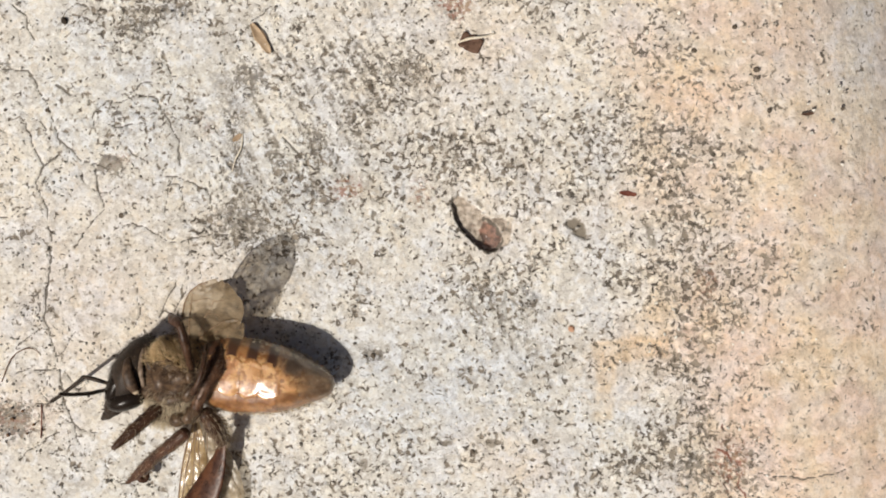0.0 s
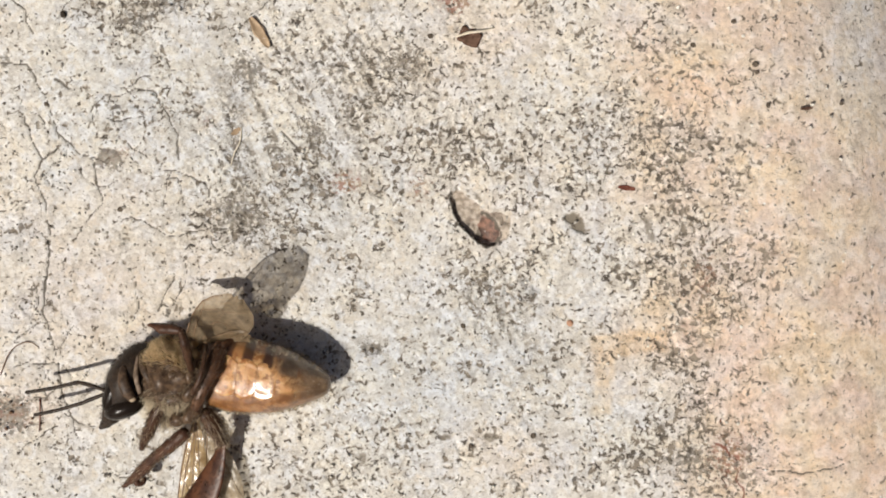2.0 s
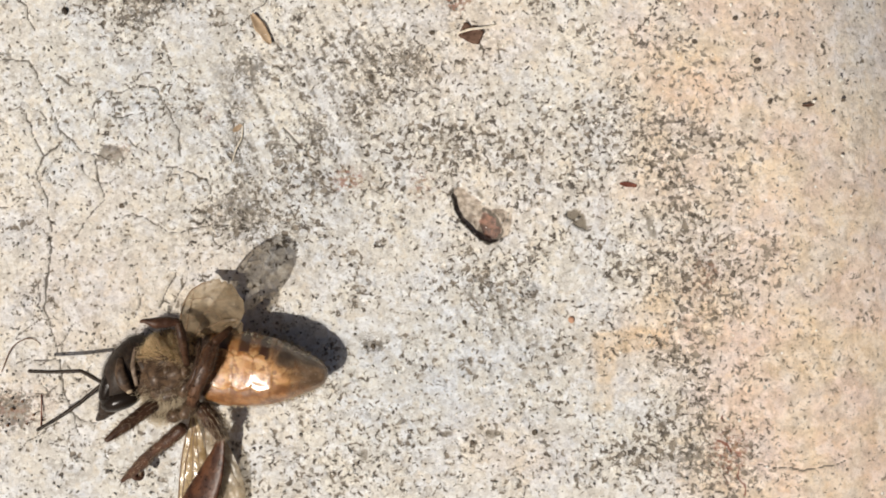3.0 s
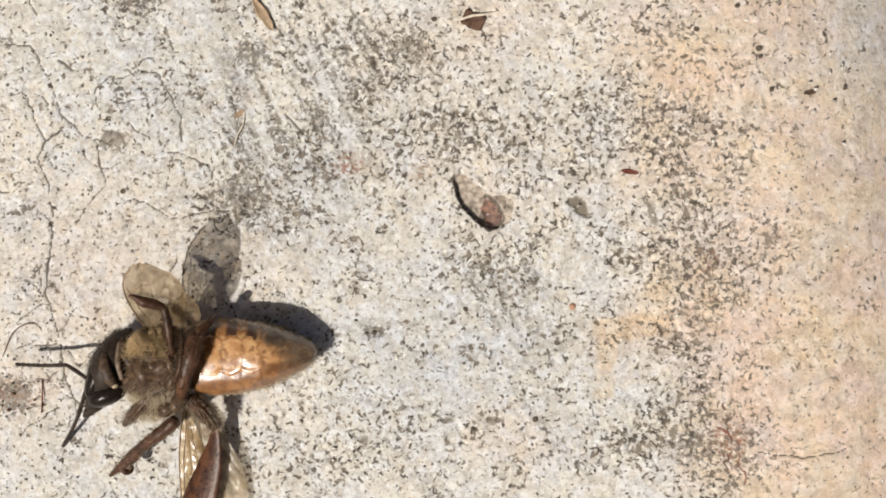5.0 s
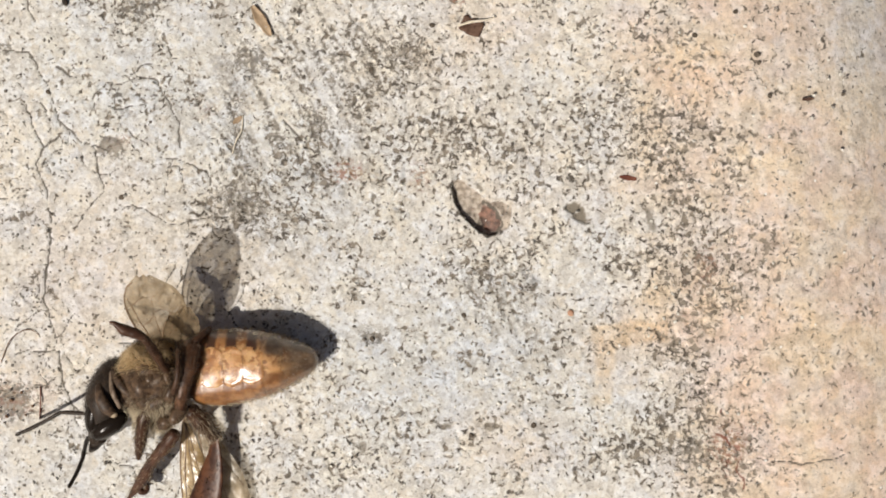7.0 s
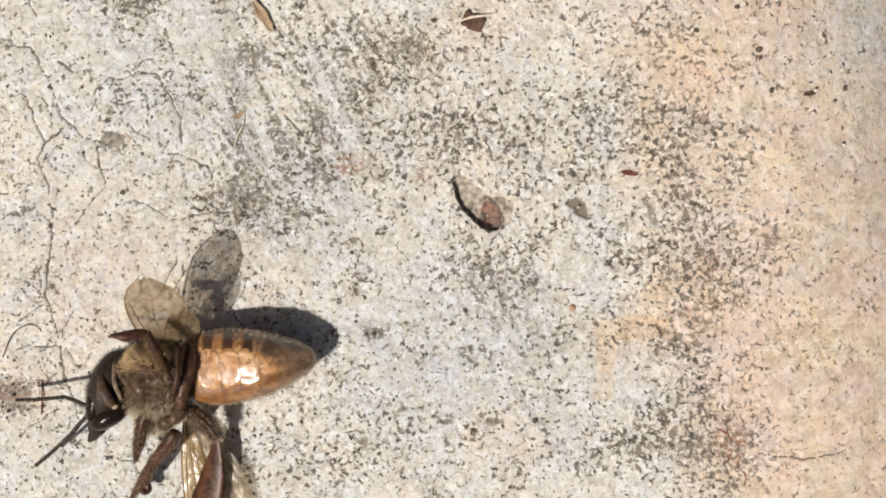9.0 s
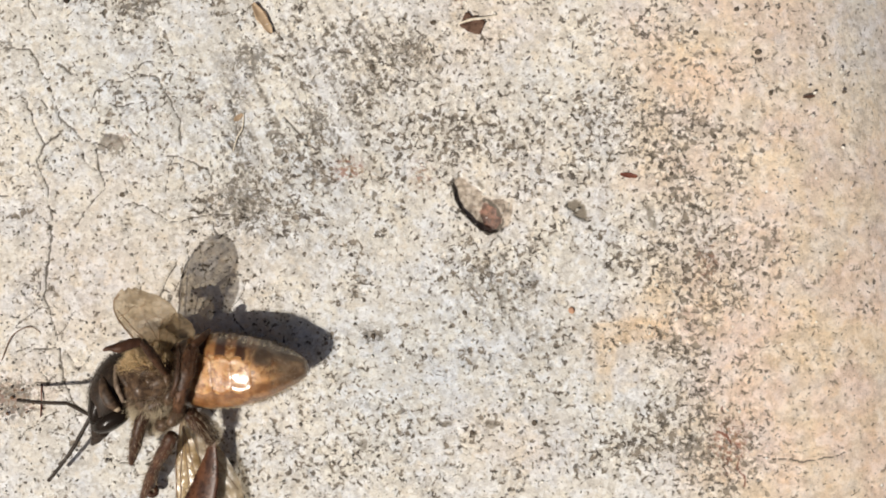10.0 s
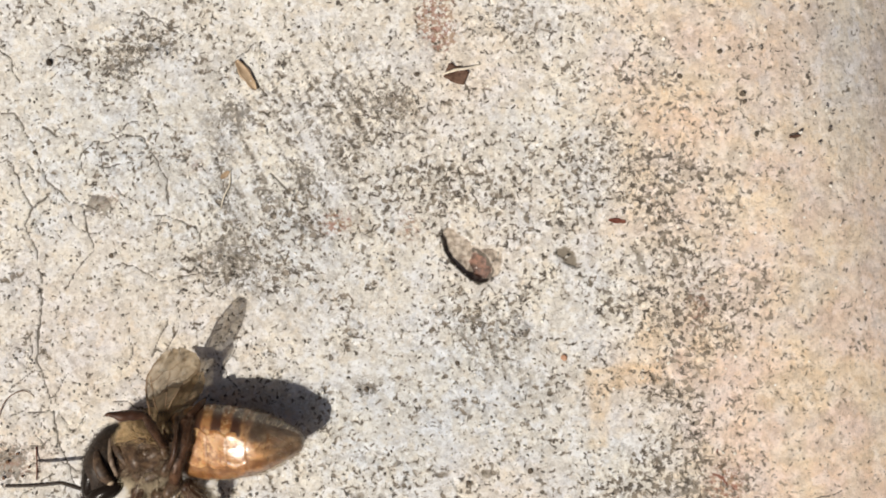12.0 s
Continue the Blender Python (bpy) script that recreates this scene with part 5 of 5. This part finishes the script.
    walk(flagellum_high, [
        (0, mm(-0.935, 0.603, -0.200, -1.7, -22.1, 5.9)),
        (0.2, mm(-0.935, 0.603, -0.200, 0.5, -17.3, 0.1)),
        (0.5, mm(-0.935, 0.603, -0.200, 5.5, -29.1, 8.7)),
        (0.8, mm(-0.935, 0.603, -0.200, -0.6, -14.8, 4.8)),
        (1, mm(-0.935, 0.603, -0.200, 11.0, -13.9, -35.5)),
        (1.2, mm(-0.935, 0.603, -0.200, 6.4, -16.3, -23.1)),
        (1.5, mm(-0.935, 0.603, -0.200, 3.4, -14.1, -14.3)),
        (1.8, mm(-0.935, 0.603, -0.200, -1.4, -26.9, 3.7)),
        (2, mm(-0.935, 0.603, -0.200, 3.7, -1.5, -13.2)),
        (2.5, mm(-0.935, 0.603, -0.200, 0.4, -0.2, -12.1)),
        (3, mm(-0.935, 0.603, -0.200, 1.9, -4.8, -11.4)),
        (3.2, mm(-0.935, 0.603, -0.200, 1.9, 1.5, -24.3)),
        (4.8, mm(-0.935, 0.603, -0.200, -1.6, -11.8, 19.4)),
        (5, mm(-0.935, 0.603, -0.200, 2.4, -4.9, -8.3)),
        (5.5, mm(-0.935, 0.603, -0.200, -0.0, 0.0, -0.0)),
        (6, mm(-0.935, 0.603, -0.200, -0.2, -3.1, 6.9)),
        (6.2, mm(-0.935, 0.603, -0.200, 0.9, -21.6, -0.8)),
        (6.5, mm(-0.935, 0.603, -0.200, 0.7, -0.4, -5.8)),
        (7, mm(-0.935, 0.603, -0.200, 2.7, -8.7, -11.7)),
        (7.2, mm(-0.935, 0.603, -0.200, 1.8, -9.4, -5.9)),
        (8.8, mm(-0.935, 0.603, -0.200, 3.4, -9.7, -15.6)),
        (9, mm(-0.935, 0.603, -0.200, 3.4, -9.6, -15.4)),
        (9.5, mm(-0.935, 0.603, -0.200, 2.4, -8.5, -14.8)),
        (10, mm(-0.935, 0.603, -0.200, 2.9, -8.1, -15.2)),
        (10.2, mm(-0.935, 0.603, -0.200, 3.3, -10.1, -15.8)),
        (10.4, mm(-0.935, 0.603, -0.200, 1.2, -5.2, -9.6)),
        (10.5, mm(-0.935, 0.603, -0.200, 1.2, -4.8, -11.0)),
        (11, mm(-0.935, 0.603, -0.200, 2.5, -14.7, -9.3)),
        (11.5, mm(-0.935, 0.603, -0.200, 2.7, -17.9, -14.0)),
        (12, mm(-0.935, 0.603, -0.200, 2.4, -0.1, -20.1)),
    ])
    walk(antenna_low, [
        (0, mm(-6.219, -1.802, 1.900, -106.8, 15.5, -54.4)),
        (0.2, mm(-6.246, -1.801, 1.900, 4.4, 8.2, -20.6)),
        (0.5, mm(-6.353, -1.359, 1.900, -41.6, 19.3, -17.1)),
        (0.8, mm(-6.324, -1.331, 1.900, 14.9, 17.9, -43.1)),
        (1, mm(-6.390, -0.701, 1.900, -132.2, -2.0, -69.4)),
        (1.2, mm(-6.343, -1.978, 1.900, 3.2, 13.9, -32.7)),
        (1.5, mm(-6.354, -1.808, 1.900, -5.5, 13.8, -28.9)),
        (1.8, mm(-6.271, -2.207, 1.900, 2.6, 1.9, -6.3)),
        (2, mm(-6.350, -2.173, 1.900, -13.6, 17.0, -35.8)),
        (2.5, mm(-6.222, -2.018, 1.900, -7.9, 7.7, -9.8)),
        (3, mm(-6.402, -1.910, 1.900, -21.5, 15.1, -21.9)),
        (3.2, mm(-6.330, -2.030, 1.900, -19.8, 13.8, -17.7)),
        (4.8, mm(-6.480, -2.493, 1.900, 5.2, 0.2, -5.3)),
        (5, mm(-6.494, -2.307, 1.900, 5.4, -1.0, -3.3)),
        (5.5, mm(-6.478, -2.603, 1.900, -104.2, 40.4, -7.8)),
        (6, mm(-6.563, -2.136, 1.900, -97.3, 36.5, -10.9)),
        (6.2, mm(-6.413, -2.296, 1.900, -97.7, 34.7, -15.0)),
        (6.5, mm(-6.512, -2.593, 1.900, -98.1, 38.3, -7.4)),
        (7, mm(-6.374, -4.074, 1.900, -96.7, 37.8, -7.5)),
        (7.2, mm(-6.406, -3.240, 1.900, 3.2, 0.9, -5.0)),
        (8.8, mm(-6.387, -2.444, 1.900, -12.6, 11.8, -17.8)),
        (9, mm(-6.403, -2.290, 1.900, -15.7, 13.7, -21.8)),
        (9.5, mm(-6.327, -2.817, 1.900, -9.7, 10.8, -17.2)),
        (10, mm(-6.260, -3.070, 1.900, -10.8, 8.1, -7.8)),
        (10.2, mm(-6.303, -2.981, 1.900, -9.0, 7.6, -8.4)),
        (10.4, mm(-6.267, -3.067, 1.900, -108.5, 27.5, -33.9)),
        (10.5, mm(-6.267, -3.066, 1.900, -110.6, 28.5, -32.6)),
        (11, mm(-6.226, -2.779, 1.900, 6.1, 13.6, -33.0)),
        (11.5, mm(-6.003, -3.475, 1.900, -112.7, 21.9, -43.8)),
        (12, mm(-6.339, -3.399, 1.900, 9.9, 7.5, -22.3)),
    ])
    walk(bee_legs["thigh"], [
        (0, mm(-0.923, 0.024, 3.100, 11.9, -0.3, 5.6)),
        (0.5, mm(-0.923, 0.024, 3.100, 8.6, -0.0, 3.8)),
        (1, mm(-0.923, 0.024, 3.100, 15.4, -2.5, 11.6)),
        (1.2, mm(-0.923, 0.024, 3.100, 13.2, -1.2, 8.1)),
        (1.5, mm(-0.923, 0.024, 3.100, 8.8, 0.2, 3.2)),
        (2, mm(-0.923, 0.024, 3.100, 21.1, 1.9, 3.0)),
        (2.5, mm(-0.923, 0.024, 3.100, 8.9, 2.2, -2.2)),
        (3, mm(-0.923, 0.024, 3.100, 16.1, 2.4, 0.2)),
        (3.2, mm(-0.923, 0.024, 3.100, 18.7, 3.4, -1.0)),
        (4.8, mm(-0.923, 0.024, 3.100, -0.2, 0.5, -1.8)),
        (5, mm(-0.923, 0.024, 3.100, 0.8, 1.1, -3.6)),
        (5.5, mm(-0.923, 0.024, 3.100, 0.1, 0.1, -0.4)),
        (6, mm(-0.923, 0.024, 3.100, -3.2, -0.9, 1.8)),
        (6.5, mm(-0.923, 0.024, 3.100, 5.1, 1.6, -2.5)),
        (7, mm(-0.923, 0.024, 3.100, 27.4, 1.1, 6.1)),
        (7.2, mm(-0.923, 0.024, 3.100, 24.4, 0.9, 5.8)),
        (8.8, mm(-0.923, 0.024, 3.100, 23.9, 2.5, 2.6)),
        (9, mm(-0.923, 0.024, 3.100, 21.6, 1.8, 3.5)),
        (9.5, mm(-0.923, 0.024, 3.100, 25.4, -1.2, 10.1)),
        (10, mm(-0.923, 0.024, 3.100, 28.4, -1.2, 10.3)),
        (10.4, mm(-0.923, 0.024, 3.100, 37.3, 1.6, 7.1)),
        (10.5, mm(-0.923, 0.024, 3.100, 36.0, 1.5, 7.1)),
        (11, mm(-0.923, 0.024, 3.100, 23.3, -1.9, 11.2)),
        (11.3, mm(-0.923, 0.024, 3.100, 29.3, 0.5, 7.5)),
        (11.5, mm(-0.923, 0.024, 3.100, 31.1, 1.8, 5.7)),
        (12, mm(-0.923, 0.024, 3.100, 28.9, 1.3, 6.1)),
    ])
    walk(bee_legs["shin"], [
        (0, mm(-0.467, 3.106, 0.850, -57.0, -57.3, 49.4)),
        (0.5, mm(-0.467, 3.106, 0.850, -7.8, -20.8, 20.1)),
        (1, mm(-0.467, 3.106, 0.850, -10.1, -13.6, -28.8)),
        (1.2, mm(-0.467, 3.106, 0.850, -5.4, -6.5, -11.7)),
        (1.5, mm(-0.467, 3.106, 0.850, 0.5, -2.2, 5.3)),
        (2, mm(-0.467, 3.106, 0.850, -11.5, -26.1, 29.7)),
        (2.5, mm(-0.467, 3.106, 0.850, -0.7, -5.2, 6.3)),
        (3, mm(-0.467, 3.106, 0.850, 6.1, -1.4, 21.9)),
        (3.2, mm(-0.467, 3.106, 0.850, 3.2, -7.1, 25.2)),
        (4.8, mm(-0.467, 3.106, 0.850, 2.4, 0.5, 7.1)),
        (5, mm(-0.467, 3.106, 0.850, 1.4, -0.4, 5.4)),
        (5.5, mm(-0.467, 3.106, 0.850, 0.3, 0.7, -0.0)),
        (6, mm(-0.467, 3.106, 0.850, 3.6, 3.4, 6.5)),
        (6.5, mm(-0.467, 3.106, 0.850, 2.3, -0.8, 8.8)),
        (7, mm(-0.467, 3.106, 0.850, -8.5, -14.8, -14.0)),
        (7.2, mm(-0.467, 3.106, 0.850, -4.4, -7.7, -4.8)),
        (8.8, mm(-0.467, 3.106, 0.850, 3.2, -1.4, 13.0)),
        (9, mm(-0.467, 3.106, 0.850, 3.9, -0.3, 13.2)),
        (9.5, mm(-0.467, 3.106, 0.850, 5.2, 2.7, 12.3)),
        (10, mm(-0.467, 3.106, 0.850, 6.0, 3.4, 13.4)),
        (10.4, mm(-0.467, 3.106, 0.850, 5.8, 2.4, 14.1)),
        (10.5, mm(-0.467, 3.106, 0.850, 6.9, 3.5, 15.6)),
        (11, mm(-0.467, 3.106, 0.850, 7.6, 5.1, 15.1)),
        (11.3, mm(-0.467, 3.106, 0.850, 9.0, 4.6, 19.3)),
        (11.5, mm(-0.467, 3.106, 0.850, 10.1, 4.7, 21.8)),
        (12, mm(-0.467, 3.106, 0.850, 0.3, -3.6, 7.1)),
    ])
    walk(bee_legs["hind"], [
        (0, mm(-0.571, -1.969, 3.100, -13.3, 3.8, -0.0)),
        (0.5, mm(-0.571, -1.969, 3.100, -7.2, 2.1, -0.4)),
        (1, mm(-0.571, -1.969, 3.100, 1.6, -0.5, 0.7)),
        (1.5, mm(-0.571, -1.969, 3.100, -1.1, 0.3, 0.2)),
        (2, mm(-0.571, -1.969, 3.100, -6.7, 1.8, 2.0)),
        (2.5, mm(-0.571, -1.969, 3.100, -4.3, 1.1, 1.8)),
        (3, mm(-0.571, -1.969, 3.100, 4.0, -1.3, 0.9)),
        (3.2, mm(-0.571, -1.969, 3.100, 5.9, -1.8, 0.9)),
        (4.8, mm(-0.571, -1.969, 3.100, 3.5, -1.0, -0.3)),
        (5, mm(-0.571, -1.969, 3.100, 2.4, -0.7, -0.1)),
        (5.5, mm(-0.571, -1.969, 3.100, 0.0, -0.0, -0.0)),
        (6, mm(-0.571, -1.969, 3.100, -1.9, 0.5, -0.2)),
        (6.5, mm(-0.571, -1.969, 3.100, -3.7, 1.0, 0.4)),
        (7, mm(-0.571, -1.969, 3.100, -5.9, 1.6, 1.2)),
        (7.2, mm(-0.571, -1.969, 3.100, -10.4, 3.0, 2.2)),
        (8.8, mm(-0.571, -1.969, 3.100, -10.9, 3.1, 2.2)),
        (9, mm(-0.571, -1.969, 3.100, -10.8, 3.1, 2.0)),
        (9.5, mm(-0.571, -1.969, 3.100, 0.8, -0.4, 1.7)),
        (10, mm(-0.571, -1.969, 3.100, 1.0, -0.5, 1.7)),
        (10.2, mm(-0.571, -1.969, 3.100, -0.6, -0.0, 1.8)),
        (10.3, mm(-0.571, -1.969, 3.100, 1.8, -0.7, 1.3)),
        (10.4, mm(-0.571, -1.969, 3.100, 5.6, -1.8, 0.8)),
        (10.5, mm(-0.571, -1.969, 3.100, 3.4, -1.2, 1.6)),
        (11, mm(-0.571, -1.969, 3.100, -3.0, 0.6, 4.2)),
        (11.5, mm(-0.571, -1.969, 3.100, -12.5, 3.7, 8.4)),
        (12, mm(-0.571, -1.969, 3.100, -4.3, 1.0, 4.9)),
    ])
    walk(bee_legs["fore"], [
        (0, mm(-2.348, -1.868, 3.000, -44.4, 29.8, -10.9)),
        (0.5, mm(-2.348, -1.868, 3.000, -12.6, 8.0, 2.7)),
        (1, mm(-2.348, -1.868, 3.000, -8.3, 1.1, 7.9)),
        (1.5, mm(-2.348, -1.868, 3.000, -3.6, -1.4, 5.6)),
        (2, mm(-2.348, -1.868, 3.000, -12.4, -0.1, 14.8)),
        (2.5, mm(-2.348, -1.868, 3.000, 0.1, -6.6, 7.6)),
        (3, mm(-2.348, -1.868, 3.000, -44.9, 30.8, -18.3)),
        (3.2, mm(-2.348, -1.868, 3.000, -32.8, 23.0, -3.0)),
        (4.8, mm(-2.348, -1.868, 3.000, 3.8, -1.2, -2.4)),
        (5, mm(-2.348, -1.868, 3.000, 5.5, -0.3, -4.9)),
        (5.5, mm(-2.348, -1.868, 3.000, 2.2, -1.7, -0.1)),
        (6, mm(-2.348, -1.868, 3.000, -4.7, 1.0, 3.7)),
        (6.5, mm(-2.348, -1.868, 3.000, -5.9, 0.1, 6.3)),
        (7, mm(-2.348, -1.868, 3.000, -11.2, -2.1, 15.9)),
        (7.2, mm(-2.348, -1.868, 3.000, -10.6, -1.8, 14.7)),
        (8.8, mm(-2.348, -1.868, 3.000, -13.1, 0.8, 14.5)),
        (9, mm(-2.348, -1.868, 3.000, -12.6, 1.0, 13.6)),
        (9.5, mm(-2.348, -1.868, 3.000, -20.3, 1.0, 25.0)),
        (10, mm(-2.348, -1.868, 3.000, -18.1, 4.2, 16.7)),
        (10.4, mm(-2.348, -1.868, 3.000, -8.6, -2.3, 12.7)),
        (10.5, mm(-2.348, -1.868, 3.000, -7.5, -2.9, 12.1)),
        (11, mm(-2.348, -1.868, 3.000, -4.0, -8.8, 14.7)),
        (11.5, mm(-2.348, -1.868, 3.000, -9.1, -7.7, 19.8)),
        (12, mm(-2.348, -1.868, 3.000, -6.2, -6.5, 14.8)),
    ])
    walk(bee_legs["low"], [
        (0, mm(-0.787, -3.135, 3.200, 0.2, -4.2, 6.1)),
        (0.5, mm(-0.787, -3.135, 3.200, -2.4, -4.2, 11.1)),
        (1, mm(-0.787, -3.135, 3.200, -0.9, 2.2, -2.0)),
        (1.5, mm(-0.787, -3.135, 3.200, -0.5, 0.6, -0.1)),
        (2, mm(-0.787, -3.135, 3.200, -2.5, -1.4, 7.0)),
        (2.5, mm(-0.787, -3.135, 3.200, 0.4, -2.2, 2.6)),
        (3, mm(-0.787, -3.135, 3.200, -1.3, -1.4, 4.8)),
        (3.2, mm(-0.787, -3.135, 3.200, -1.4, -1.3, 4.8)),
        (4.8, mm(-0.787, -3.135, 3.200, -1.0, 1.9, -1.2)),
        (5, mm(-0.787, -3.135, 3.200, -1.0, 2.4, -2.2)),
        (5.5, mm(-0.787, -3.135, 3.200, 0.0, -0.0, 0.0)),
        (6, mm(-0.787, -3.135, 3.200, -0.8, 1.0, -0.1)),
        (6.5, mm(-0.787, -3.135, 3.200, -0.1, 0.5, -0.7)),
        (7, mm(-0.787, -3.135, 3.200, -1.0, -3.2, 6.8)),
        (7.2, mm(-0.787, -3.135, 3.200, -0.7, -3.4, 6.6)),
        (8.8, mm(-0.787, -3.135, 3.200, -0.6, -4.0, 7.2)),
        (9, mm(-0.787, -3.135, 3.200, -0.4, -3.8, 6.6)),
        (9.5, mm(-0.787, -3.135, 3.200, -0.2, -9.0, 13.1)),
        (10, mm(-0.787, -3.135, 3.200, -0.5, -9.4, 14.3)),
        (10.4, mm(-0.787, -3.135, 3.200, -0.7, -9.5, 14.8)),
        (10.5, mm(-0.787, -3.135, 3.200, -0.3, -9.8, 14.3)),
        (11, mm(-0.787, -3.135, 3.200, 1.3, -11.7, 13.8)),
        (11.5, mm(-0.787, -3.135, 3.200, -1.0, -12.8, 19.1)),
        (12, mm(-0.787, -3.135, 3.200, 0.2, -11.5, 15.4)),
    ])
    for sheet in (wing_fore, wing_hind):
        walk(sheet, [
        (0, mm(-1.669, 0.787, 1.500, -2.4, 10.6, -13.3)),
        (0.5, mm(-1.669, 0.787, 1.500, -2.8, 15.8, -19.9)),
        (1, mm(-1.669, 0.787, 1.500, -1.8, 20.7, -25.8)),
        (1.5, mm(-1.669, 0.787, 1.500, -3.5, 17.9, -22.9)),
        (2, mm(-1.669, 0.787, 1.500, 0.9, 16.9, -20.2)),
        (2.5, mm(-1.669, 0.787, 1.500, -2.6, 16.7, -21.0)),
        (3, mm(-1.669, 0.787, 1.500, -2.1, 14.7, -18.3)),
        (3.2, mm(-1.669, 0.787, 1.500, -4.4, 10.4, -13.3)),
        (4.8, mm(-1.669, 0.787, 1.500, -4.5, 1.7, -1.9)),
        (5, mm(-1.669, 0.787, 1.500, 1.5, -2.7, 3.1)),
        (5.5, mm(-1.669, 0.787, 1.500, 0.0, -0.0, 0.0)),
        (6, mm(-1.669, 0.787, 1.500, 0.6, 0.8, -1.0)),
        (6.5, mm(-1.669, 0.787, 1.500, -0.1, 2.0, -2.5)),
        (7, mm(-1.669, 0.787, 1.500, 0.8, 0.4, -0.5)),
        (7.2, mm(-1.669, 0.787, 1.500, 0.2, 0.7, -0.9)),
        (8.8, mm(-1.669, 0.787, 1.500, 3.1, 1.2, -1.5)),
        (9, mm(-1.669, 0.787, 1.500, 2.3, 1.4, -1.8)),
        (9.5, mm(-1.669, 0.787, 1.500, 5.3, 0.6, -1.0)),
        (10, mm(-1.669, 0.787, 1.500, 7.8, -4.9, 4.8)),
        (10.2, mm(-1.669, 0.787, 1.500, 10.3, -5.3, 4.8)),
        (10.4, mm(-1.669, 0.787, 1.500, 12.6, -5.4, 4.6)),
        (10.5, mm(-1.669, 0.787, 1.500, 11.9, -3.5, 2.9)),
        (11, mm(-1.669, 0.787, 1.500, -1.5, 25.0, 8.6)),
        (11.2, mm(-1.669, 0.787, 1.500, 10.0, 37.6, 18.4)),
        (11.3, mm(-1.669, 0.787, 1.500, 19.8, 44.0, 27.1)),
        (11.5, mm(-1.669, 0.787, 1.500, 22.3, 44.7, 29.9)),
        (11.8, mm(-1.669, 0.787, 1.500, 22.0, 44.6, 30.3)),
        (12, mm(-1.669, 0.787, 1.500, 5.6, 34.1, 14.0)),
        ])


motions()
